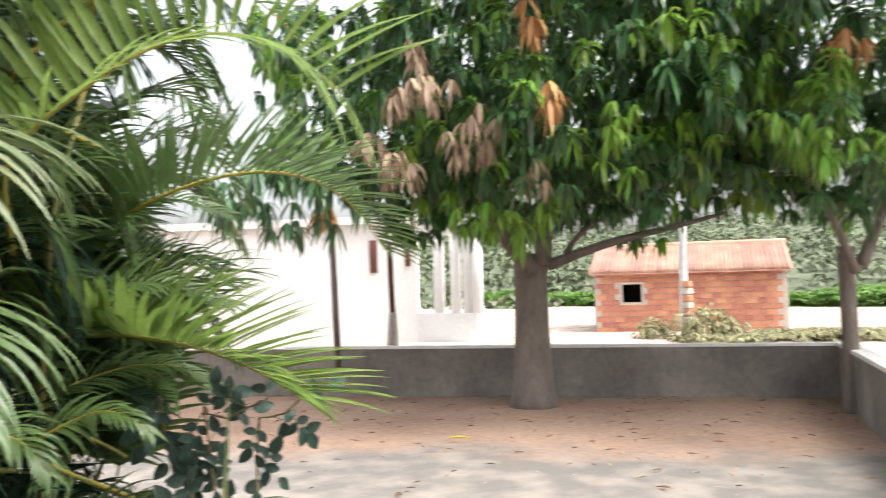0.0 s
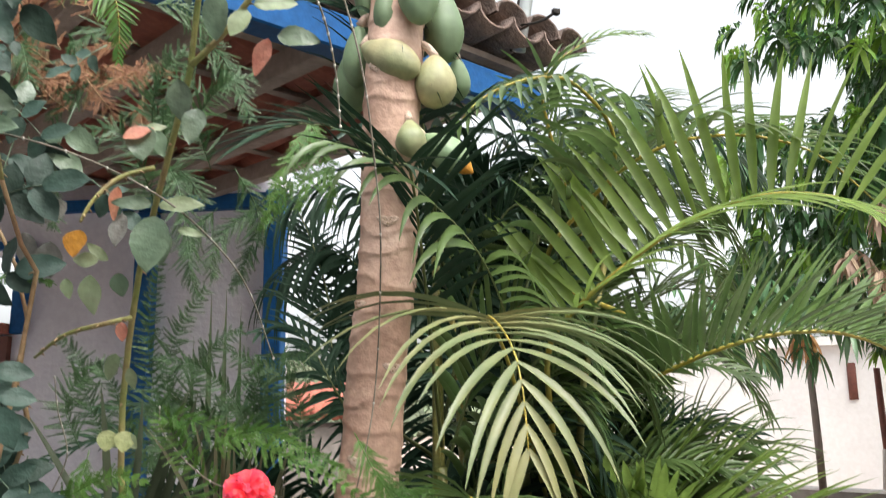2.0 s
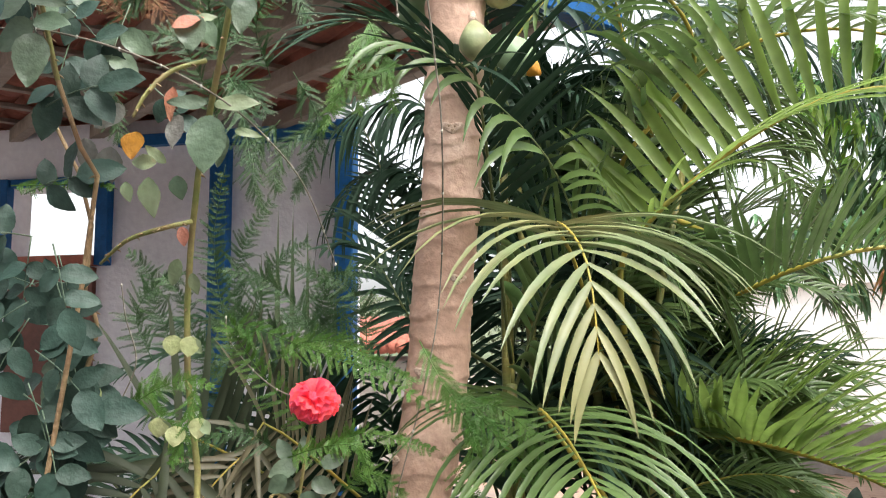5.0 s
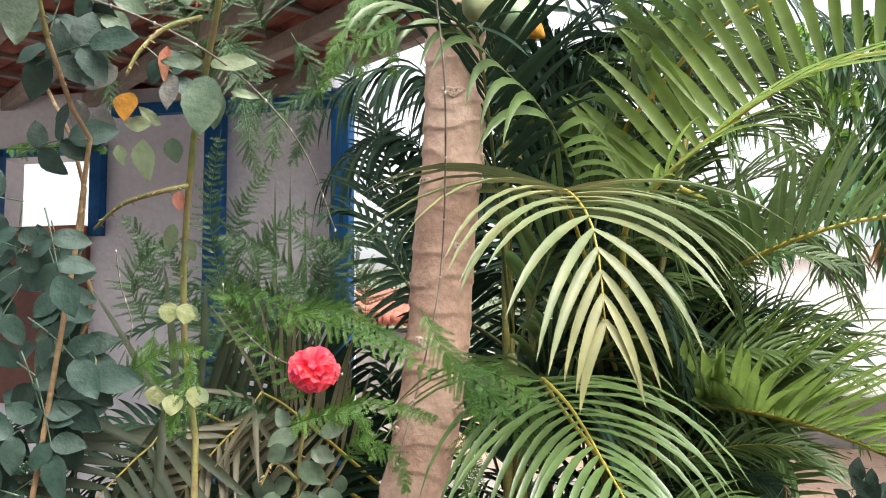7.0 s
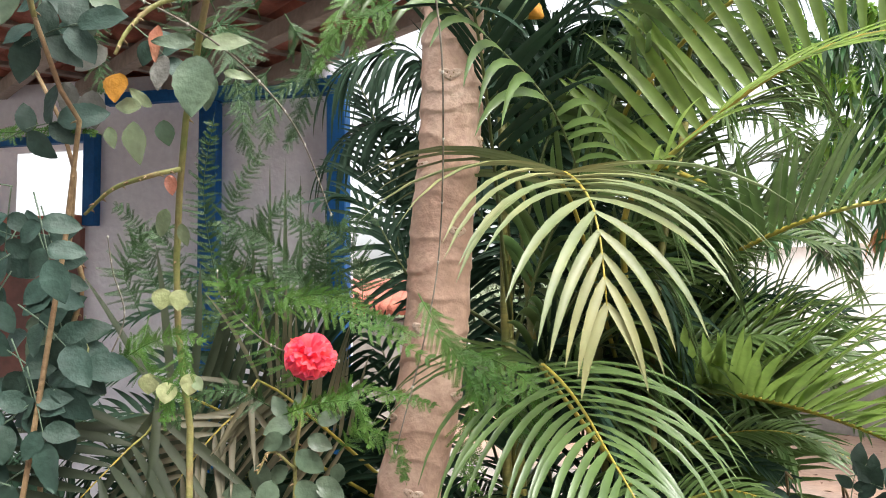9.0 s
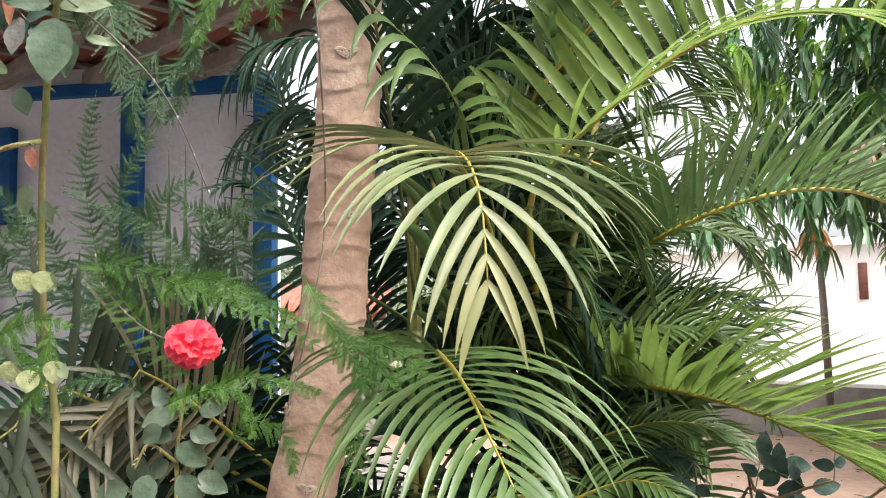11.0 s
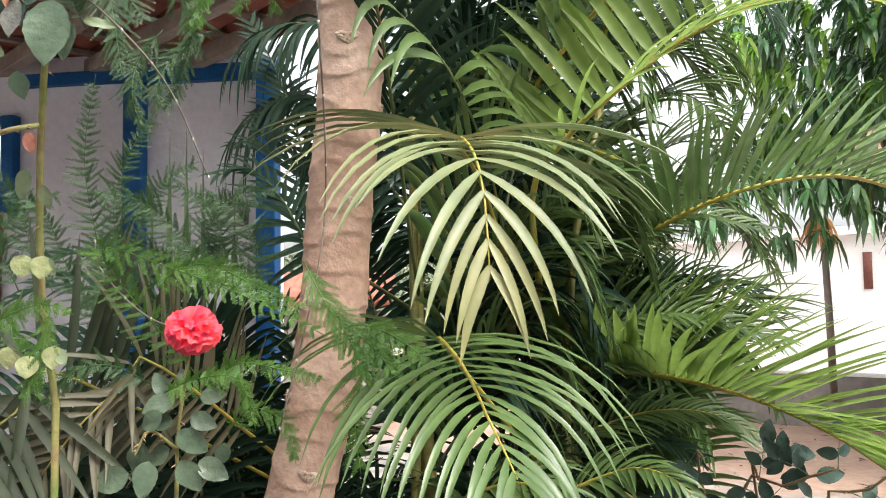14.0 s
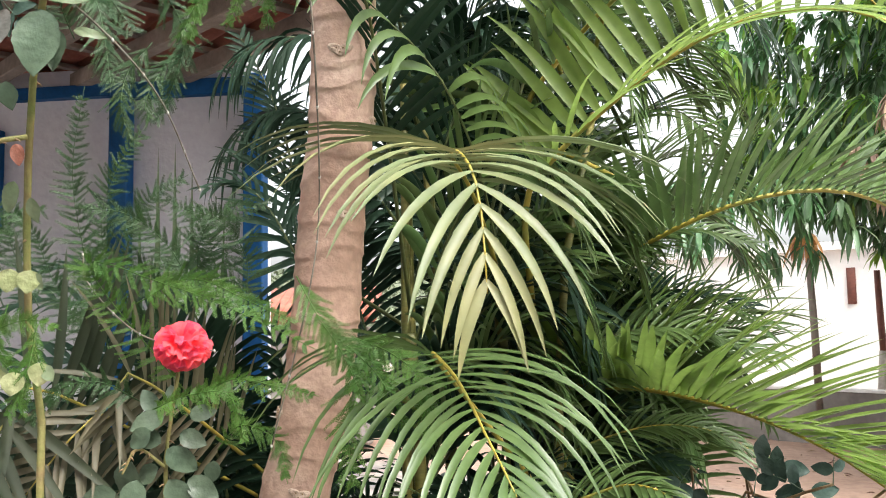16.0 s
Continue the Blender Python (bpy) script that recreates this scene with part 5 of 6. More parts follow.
for i in range(22):
    s = Vector((RP.uniform(0.25, 0.75), RP.uniform(2.1, 2.5), RP.uniform(0.25, 0.5)))
    a = RP.uniform(-2.6, 0.5)
    out = Vector((math.cos(a), math.sin(a), 0))
    ln, ris = RP.uniform(0.3, 0.55), RP.uniform(0.5, 0.72)
    frond(PALM, [s, s + out * ln * 0.3 + UP * ris * 0.6, s + out * ln * 0.65 + UP * ris * 0.95, s + out * ln * 0.95 + UP * ris * 0.85, s + out * ln * 1.15 + UP * ris * 0.6],
          RP.uniform(0.26, 0.34), 22, M_PALM, RP, droop=RP.uniform(0.4, 0.9), spread=58, rise=14, width=0.027, start=0.2, thick=0.004, stalk=M_STALK_DARK)
place(PALM)

# ---------------- rose bushes ----------------
def oval_leaf(base, angle, length, material, width=0.62, tilt=0.0, fold=0.18, bend=0.25, seed=0):
    """A rose leaf from its stalk end; angle in degrees, 0 to the east, 90 up; tilt turns the blade from the path."""
    a = radians(angle)
    way = Vector((math.cos(a), 0.25 * math.sin(seed * 2.1), math.sin(a))).normalized()
    face = Vector((math.sin(tilt) * 0.9, -math.cos(tilt), 0.25 + 0.2 * math.sin(seed * 1.7)))
    side = way.cross(face).normalized()
    nn = side.cross(way).normalized()
    n = 13
    verts, faces = [], []
    p = V(base)
    for i in range(n + 1):
        u = i / n
        w = length * width * 0.5 * (math.sin(math.pi * u ** 0.8) ** 0.75 if 0 < u < 1 else 0.02)
        w *= 1 + (0.025 if i % 2 else -0.025)
        c = p + way * length * u - nn * bend * length * (u * u) * 0.5
        wav = 0.03 * length * math.sin(u * 9 + seed)
        verts += [c - side * w + nn * (w * fold + wav), c - side * w * 0.5 + nn * w * fold * 0.3, c, c + side * w * 0.5 + nn * w * fold * 0.3, c + side * w + nn * (w * fold - wav)]
    for i in range(n):
        for j in range(4):
            k = i * 5 + j
            faces.append((k, k + 1, k + 6, k + 5))
    return verts, faces


LR = random.Random(31)
STEM_R = [0.006, 0.0055, 0.005, 0.0035]


def add_leaf(bush_ob, base, angle, length, material, **kw):
    return part("leaf", oval_leaf(base, angle, length, material, seed=LR.random() * 9, **kw), material, bush_ob)


def spray(bush_ob, base, angle, size, material, n=5):
    """A compound rose leaf: a stalk with one end leaflet and pairs along it."""
    b = V(base)
    a = radians(angle)
    way = Vector((math.cos(a), LR.uniform(-0.3, 0.3), math.sin(a)))
    end = b + way * size * 1.6 - UP * size * 0.2
    part("leaf_stalk", tube([b, b.lerp(end, 0.5) + UP * size * 0.08, end], [0.0013, 0.0011, 0.0008], 5, 5), M_ROSE_LEAF, bush_ob)
    add_leaf(bush_ob, end, angle - LR.uniform(0, 25), size * 1.15, material, tilt=LR.uniform(-0.5, 0.5))
    for k in range((n - 1) // 2):
        for s in (-1, 1):
            q = b.lerp(end, 0.45 + 0.4 * k)
            add_leaf(bush_ob, q, angle + s * LR.uniform(50, 80), size * LR.uniform(0.75, 1.0), material, tilt=LR.uniform(-0.6, 0.6))


def stem(bush_ob, pts, r=0.006, material=None, thorns=True):
    material = material or M_ROSE_STEM
    st = part("stem", tube(pts, [r, r * 0.95, r * 0.85, r * 0.6], 8, 24), material, bush_ob)
    line = curve(pts, 24)
    if thorns:
        rows = []
        for i in range(2, 24, 2):
            a = LR.uniform(0, math.tau)
            w = Vector((math.cos(a), math.sin(a), -0.3))
            rows.append(tube([line[i] + w * r * 0.7, line[i] + w * (r + 0.004), line[i] + w * (r + 0.007) - UP * 0.002], [0.0022, 0.0012, 0.0002], 5, 3))
        tagged(part("thorns", join(*rows), M_WOODY, st), kind="stuff")
    return line


BUSH = thing("rose_bush", "tall rose bush with grey-green leaves and a few withered ones", "rose bush", (-0.6, 1.35, 0), group="rose bushes")
stem(BUSH, [(-0.56, 1.45, 0), (-0.509, 1.415, 1.459), (-0.521, 1.397, 1.693), (-0.52, 1.375, 1.855), (-0.481, 1.294, 2.028), (-0.439, 1.228, 2.137), (-0.338, 1.049, 2.313), (-0.324, 1.022, 2.414), (-0.289, 0.995, 2.516), (-0.26, 0.987, 2.621)], 0.0065)
stem(BUSH, [(-0.339, 1.05, 2.309), (-0.288, 1.021, 2.344), (-0.235, 0.986, 2.396), (-0.196, 0.956, 2.436), (-0.159, 0.936, 2.471), (-0.17, 0.932, 2.486)], 0.0045)
stem(BUSH, [(-0.394, 1.086, 2.173), (-0.435, 1.07, 2.154), (-0.464, 1.058, 2.12), (-0.48, 1.056, 2.088)], 0.0035)
stem(BUSH, [(-0.487, 1.297, 1.986), (-0.52, 1.275, 1.974), (-0.597, 1.312, 1.96), (-0.664, 1.361, 1.928)], 0.004)
stem(BUSH, [(-0.85, 1.5, 0), (-0.768, 1.448, 1.617), (-0.732, 1.419, 1.767), (-0.702, 1.391, 1.895), (-0.687, 1.362, 2.028), (-0.747, 1.349, 2.164)], 0.0055, M_WOODY)
stem(BUSH, [(-0.753, 1.446, 1.664), (-0.719, 1.423, 1.73), (-0.694, 1.417, 1.822), (-0.71, 1.401, 1.887)], 0.006, M_WOODY)
stem(BUSH, [(-1.0, 1.4, 0), (-0.666, 1.305, 1.885), (-0.631, 1.243, 2.04), (-0.654, 1.183, 2.182), (-0.67, 1.16, 2.267), (-0.689, 1.11, 2.453), (-0.664, 1.064, 2.622)], 0.005, M_WOODY)
stem(BUSH, [(-0.644, 1.164, 2.178), (-0.656, 1.095, 2.354), (-0.655, 1.024, 2.504)], 0.004)
# the leaves that stand out
for p, ang, ln, m, w in (
        ((-0.43, 1.209, 2.132), -95, 0.082, M_ROSE_LEAF, 0.68), ((-0.53, 1.229, 2.045), -90, 0.058, M_ROSE_PALE, 0.62), ((-0.495, 1.251, 2.051), -85, 0.036, M_ROSE_LEAF, 0.8), ((-0.425, 1.208, 2.148), 2, 0.066, M_ROSE_PALE, 0.42),
        ((-0.435, 1.207, 2.15), 178, 0.055, M_ROSE_LEAF, 0.4), ((-0.417, 1.231, 2.112), -100, 0.05, M_ROSE_LEAF, 0.5), ((-0.407, 1.251, 2.119), -10, 0.04, M_ROSE_PALE, 0.35), ((-0.512, 1.249, 2.07), 140, 0.04, M_ROSE_PALE, 0.4),
        ((-0.625, 1.299, 2.111), -95, 0.055, M_ROSE_GREY, 0.85), ((-0.549, 1.223, 2.114), -100, 0.04, M_ROSE_YELLOW, 0.95), ((-0.484, 1.225, 2.139), -100, 0.05, M_ROSE_GREY, 0.6), ((-0.493, 1.221, 2.182), -95, 0.05, M_ROSE_RED, 0.4),
        ((-0.602, 1.296, 2.175), 215, 0.055, M_ROSE_GREY, 0.6), ((-0.677, 1.315, 2.13), -80, 0.06, M_ROSE_GREY, 0.6), ((-0.51, 1.316, 1.981), -80, 0.03, M_ROSE_RED, 0.6), ((-0.523, 1.339, 1.932), -110, 0.045, M_ROSE_PALE, 0.5),
        ((-0.501, 1.342, 1.909), -80, 0.035, M_ROSE_PALE, 0.5), ((-0.519, 1.229, 2.065), 170, 0.045, M_ROSE_PALE, 0.5), ((-0.575, 1.247, 2.042), -80, 0.03, M_ROSE_PALE, 0.6),
        ((-0.353, 1.036, 2.283), -85, 0.055, M_ROSE_LEAF, 0.62), ((-0.326, 1.047, 2.245), -100, 0.05, M_ROSE_LEAF, 0.62), ((-0.399, 1.033, 2.217), -80, 0.05, M_ROSE_LEAF, 0.75), ((-0.385, 1.054, 2.215), -70, 0.035, M_ROSE_LEAF, 0.6),
        ((-0.416, 1.018, 2.193), 30, 0.04, M_ROSE_RED, 0.5), ((-0.402, 1.054, 2.215), 20, 0.03, M_ROSE_PALE, 0.5), ((-0.292, 0.988, 2.386), -95, 0.058, M_ROSE_LEAF, 0.6), ((-0.248, 0.977, 2.355), -120, 0.04, M_ROSE_PALE, 0.7),
        ((-0.24, 0.975, 2.362), 12, 0.055, M_ROSE_PALE, 0.45), ((-0.225, 1.005, 2.328), -110, 0.05, M_ROSE_RED, 0.45), ((-0.213, 1.004, 2.332), -10, 0.055, M_ROSE_LEAF, 0.55), ((-0.247, 0.966, 2.396), 85, 0.036, M_ROSE_RED, 0.9),
        ((-0.282, 0.973, 2.442), 175, 0.055, M_ROSE_LEAF, 0.45), ((-0.294, 0.987, 2.467), 168, 0.055, M_ROSE_PALE, 0.45), ((-0.282, 0.972, 2.446), -5, 0.035, M_ROSE_LEAF, 0.7), ((-0.314, 0.983, 2.559), 190, 0.05, M_ROSE_LEAF, 0.6),
        ((-0.313, 0.968, 2.537), -20, 0.05, M_ROSE_LEAF, 0.55), ((-0.246, 0.986, 2.474), 60, 0.05, M_ROSE_LEAF, 0.6), ((-0.242, 0.996, 2.515), -60, 0.05, M_ROSE_LEAF, 0.6), ((-0.163, 0.933, 2.482), 75, 0.03, M_ROSE_GREY, 0.8),
        ((-0.201, 0.957, 2.467), -110, 0.04, M_ROSE_LEAF, 0.7), ((-0.262, 0.979, 2.497), 100, 0.05, M_ROSE_LEAF, 0.7), ((-0.237, 0.971, 2.528), 20, 0.05, M_ROSE_LEAF, 0.5), ((-0.341, 1.019, 2.423), -120, 0.03, M_ROSE_LEAF, 0.7),
        ((-0.363, 0.999, 2.418), 200, 0.035, M_ROSE_LEAF, 0.6), ((-0.341, 1, 2.415), -80, 0.035, M_ROSE_LEAF, 0.6), ((-0.307, 0.998, 2.425), 150, 0.03, M_ROSE_PALE, 0.6)):
    add_leaf(BUSH, p, ang, ln * 1.08, m, width=w, tilt=LR.uniform(-0.25, 0.25))
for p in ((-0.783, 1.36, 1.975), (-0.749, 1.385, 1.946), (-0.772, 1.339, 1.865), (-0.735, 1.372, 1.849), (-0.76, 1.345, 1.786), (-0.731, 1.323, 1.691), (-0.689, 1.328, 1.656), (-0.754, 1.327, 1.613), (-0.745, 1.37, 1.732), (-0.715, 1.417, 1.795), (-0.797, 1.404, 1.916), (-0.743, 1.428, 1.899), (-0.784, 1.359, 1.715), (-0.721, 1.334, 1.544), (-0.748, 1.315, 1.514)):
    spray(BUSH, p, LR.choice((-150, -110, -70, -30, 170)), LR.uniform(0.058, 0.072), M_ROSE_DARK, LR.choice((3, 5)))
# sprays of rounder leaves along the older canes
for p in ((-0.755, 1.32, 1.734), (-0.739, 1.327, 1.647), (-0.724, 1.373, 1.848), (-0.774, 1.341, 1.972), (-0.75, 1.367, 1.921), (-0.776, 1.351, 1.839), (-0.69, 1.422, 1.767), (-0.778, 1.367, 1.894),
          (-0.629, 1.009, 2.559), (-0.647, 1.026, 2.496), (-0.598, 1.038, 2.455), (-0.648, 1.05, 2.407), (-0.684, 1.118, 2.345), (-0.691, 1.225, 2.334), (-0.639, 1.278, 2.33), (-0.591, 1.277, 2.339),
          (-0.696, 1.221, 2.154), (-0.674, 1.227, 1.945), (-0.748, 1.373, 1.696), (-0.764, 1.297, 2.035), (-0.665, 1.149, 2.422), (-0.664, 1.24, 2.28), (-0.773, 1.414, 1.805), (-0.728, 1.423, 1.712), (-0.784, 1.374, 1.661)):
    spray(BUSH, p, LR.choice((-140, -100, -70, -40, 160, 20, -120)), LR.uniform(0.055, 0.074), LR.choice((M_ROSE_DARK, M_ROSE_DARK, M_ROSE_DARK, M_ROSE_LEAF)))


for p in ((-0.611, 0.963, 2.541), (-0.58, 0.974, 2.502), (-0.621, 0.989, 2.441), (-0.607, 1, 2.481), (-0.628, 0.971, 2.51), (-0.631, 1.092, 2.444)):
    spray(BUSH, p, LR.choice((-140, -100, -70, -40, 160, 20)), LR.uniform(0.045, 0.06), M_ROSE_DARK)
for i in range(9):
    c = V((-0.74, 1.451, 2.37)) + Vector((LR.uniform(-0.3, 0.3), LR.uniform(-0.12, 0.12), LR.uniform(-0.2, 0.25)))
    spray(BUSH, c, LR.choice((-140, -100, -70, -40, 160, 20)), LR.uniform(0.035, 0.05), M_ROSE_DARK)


def rosebud(bush_ob, c, r, material, drop=True):
    c = V(c)
    b = part("bud", tube([c + UP * r * 1.4, c + UP * r * 0.6, c - UP * r * 0.5, c - UP * r * 1.2], [r * 0.35, r * 1.0, r * 0.95, r * 0.4], 10, 8), material, bush_ob, "spent green rose bud")
    rows = [blade(c - UP * r * 1.0, Vector((math.cos(a), math.sin(a), -1.2)), Vector((math.cos(a), math.sin(a), 0.4)), r * 1.3, r * 0.7, 0.2, 4) for a in (0.3, 1.6, 2.9, 4.1, 5.4)]
    part("calyx", join(*rows), M_ROSE_PALE, b)


rosebud(BUSH, (-0.693, 1.406, 1.707), 0.018, M_BUD)
add_leaf(BUSH, (-0.533, 1.357, 1.809), -95, 0.034, M_BUD, width=0.95, tilt=0.3)
add_leaf(BUSH, (-0.529, 1.358, 1.803), -60, 0.026, M_ROSE_PALE, width=0.8, tilt=-0.4)
add_leaf(BUSH, (-0.505, 1.359, 1.807), -95, 0.034, M_BUD, width=0.95, tilt=0.3)
add_leaf(BUSH, (-0.501, 1.36, 1.801), -60, 0.026, M_ROSE_PALE, width=0.8, tilt=-0.4)
add_leaf(BUSH, (-0.561, 1.375, 1.676), -95, 0.034, M_BUD, width=0.95, tilt=0.3)
add_leaf(BUSH, (-0.557, 1.376, 1.671), -60, 0.026, M_ROSE_PALE, width=0.8, tilt=-0.4)
add_leaf(BUSH, (-0.528, 1.368, 1.663), -95, 0.034, M_BUD, width=0.95, tilt=0.3)
add_leaf(BUSH, (-0.525, 1.369, 1.658), -60, 0.026, M_ROSE_PALE, width=0.8, tilt=-0.4)
add_leaf(BUSH, (-0.491, 1.369, 1.676), -95, 0.034, M_BUD, width=0.95, tilt=0.3)
add_leaf(BUSH, (-0.487, 1.37, 1.671), -60, 0.026, M_ROSE_PALE, width=0.8, tilt=-0.4)
rosebud(BUSH, (-0.743, 1.328, 2.18), 0.016, M_BUD)
place(BUSH)

ROSE = thing("rose_bush", "low rose bush with one open coral-red bloom", "rose bush", (-0.36, 1.55, 0), group="rose bushes")
stem(ROSE, [(-0.4, 1.56, 0), (-0.376, 1.569, 1.375), (-0.372, 1.56, 1.505), (-0.358, 1.553, 1.604), (-0.346, 1.549, 1.673)], 0.005)
stem(ROSE, [(-0.372, 1.56, 1.495), (-0.409, 1.536, 1.528), (-0.431, 1.527, 1.491)], 0.003)


def bloom(c, r):
    c = V(c)
    rng = random.Random(8)
    core = part("bloom", tube([c - UP * r * 0.75, c - UP * r * 0.3, c, c + UP * r * 0.3], [r * 0.25, r * 0.55, r * 0.55, r * 0.2], 12, 8), M_PETAL, ROSE, "open coral-red rose bloom")
    golden = math.pi * (3 - math.sqrt(5))
    axis = Vector((0.1, -0.75, 0.65)).normalized()
    s = axis.orthogonal().normalized()
    o = axis.cross(s)
    count = 64
    for k in range(count):
        # petals spiral over a flattened ball, standing on edge, their frilled lips curled outwards
        v = 1 - 1.6 * (k + 0.5) / count
        ring = math.sqrt(1 - v * v)
        a = k * golden
        rad = (s * math.cos(a) + o * math.sin(a)) * ring + axis * v
        rad = Vector((rad.x, rad.y, rad.z * 0.86)).normalized()
        twist = rng.uniform(-0.5, 0.5)
        tang = axis.cross(rad).normalized()
        nrm = rad.cross(tang).normalized()
        tang, nrm = tang * math.cos(twist) + nrm * math.sin(twist), nrm * math.cos(twist) - tang * math.sin(twist)
        far = r * rng.uniform(0.9, 1.06) * (1 - 0.16 * abs(rad.z))
        half = r * rng.uniform(0.3, 0.42)
        verts, faces = [], []
        nu, nv = 8, 6
        for x in range(nu + 1):
            for y in range(nv + 1):
                gx, gy = x / nu * 2 - 1, y / nv
                wd = half * (0.35 + 0.65 * gy ** 0.6)
                frill = 0.09 * r * gy * gy * math.sin(gx * 6.5 + k * 1.7)
                lip = 0.34 * r * max(0, gy - 0.5) ** 1.4
                reach = r * 0.2 + (far - r * 0.2) * gy * (1 - 0.14 * gx * gx) - lip * 0.4
                verts.append(c + rad * reach + tang * gx * wd + nrm * (frill - lip - 0.25 * half * gx * gx))
        for x in range(nu):
            for y in range(nv):
                q = x * (nv + 1) + y
                faces.append((q, q + 1, q + nv + 2, q + nv + 1))
        part("petal", (verts, faces), M_PETAL, core)


bloom((-0.344, 1.547, 1.693), 0.05)
for p, ang, ln in (((-0.371, 1.544, 1.58), 200, 0.07), ((-0.386, 1.525, 1.559), 215, 0.06), ((-0.358, 1.554, 1.589), 100, 0.05), ((-0.349, 1.558, 1.549), -20, 0.06), ((-0.333, 1.556, 1.579), 10, 0.055), ((-0.376, 1.547, 1.536), 160, 0.06),
                   ((-0.367, 1.548, 1.526), -40, 0.075), ((-0.419, 1.537, 1.509), 250, 0.08), ((-0.441, 1.529, 1.462), 200, 0.08), ((-0.404, 1.519, 1.483), -100, 0.075), ((-0.358, 1.532, 1.481), -60, 0.075), ((-0.331, 1.544, 1.478), -30, 0.07),
                   ((-0.384, 1.56, 1.495), -150, 0.06), ((-0.295, 1.564, 1.504), -100, 0.05), ((-0.393, 1.573, 1.582), 120, 0.055)):
    add_leaf(ROSE, p, ang, ln * 0.82, M_ROSE_LEAF, width=0.66, tilt=LR.uniform(-0.3, 0.3))
place(ROSE)

LOW = thing("rose_bush", "low spreading bush with dark rounded leaves beside the palm", "bush", (0.85, 1.75, 0), group="rose bushes")
for pts in ([(0.85, 1.75, 0), (0.718, 2.057, 1.207), (0.826, 1.998, 1.329), (0.902, 1.944, 1.373)], [(0.85, 1.75, 0), (0.672, 2.103, 1.259), (0.646, 2.044, 1.385)], [(0.85, 1.75, 0), (0.77, 2.052, 1.269), (0.753, 1.997, 1.342)],
            [(0.85, 1.75, 0), (0.876, 1.955, 1.219), (0.925, 1.897, 1.324), (0.958, 1.843, 1.379)]):
    line = stem(LOW, pts, 0.005, M_WOODY)
    for i in range(13, 25):
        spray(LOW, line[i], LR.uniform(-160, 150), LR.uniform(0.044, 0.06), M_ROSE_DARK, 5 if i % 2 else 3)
place(LOW)


# ---------------- asparagus fern ----------------
def sprig(fern, pts, width, material, seed, needle=0.005, name="sprig", stem_r=0.0012, hang=0.25):
    """A feathery shoot: side twigs in two rows, each set with fine needles."""
    rng = random.Random(seed)
    line = curve(pts, 40)
    tan = tangents(line)
    rows = []
    n = max(10, int(sum((q - p).length for p, q in zip(line, line[1:])) / 0.008))
    st = part(name, tube(pts, [stem_r, stem_r * 0.8, stem_r * 0.5], 5, 18), material if material is not M_FERN_DEAD else M_WOODY, fern)
    for i in range(n):
        u = 0.08 + 0.9 * i / n
        k = min(39, int(u * 40))
        p, t = line[k], tan[k]
        side = t.cross(Vector((rng.uniform(-0.4, 0.4), -1, rng.uniform(-0.2, 0.6)))).normalized()
        for s in (-1, 1):
            ln = 0.8 * width * (1 - 0.75 * u ** 2) * rng.uniform(0.45, 1.2) * min(1, 0.4 + u * 4)
            way = (side * s * rng.uniform(0.6, 1.1) + t * rng.uniform(0.4, 1.2) + Vector((0, rng.uniform(-0.2, 0.2), -hang))).normalized()
            m = max(5, int(ln / 0.0032))
            tip = p + way * ln - UP * hang * ln * 0.4
            ns = way.cross(Vector((0, -1, 0.2))).normalized()
            rows.append(([p - ns * 0.001, p + ns * 0.001, tip], [(0, 1, 2)]))
            for j in range(m):
                q = p.lerp(tip, (j + 0.6) / m)
                nl = needle * (1 - 0.5 * j / m)
                for z in (-1, 1):
                    e = q + (ns * z * 0.8 + way * 0.8 + Vector((0, rng.uniform(-0.4, 0.4), rng.uniform(-0.15, 0.15)))) * nl
                    mid_n = q.lerp(e, 0.5)
                    rows.append(([q, mid_n + way * 0.0015, e, mid_n - way * 0.0015], [(0, 1, 2, 3)]))
    tagged(part("needles", join_fast(rows), material, st), kind="stuff")


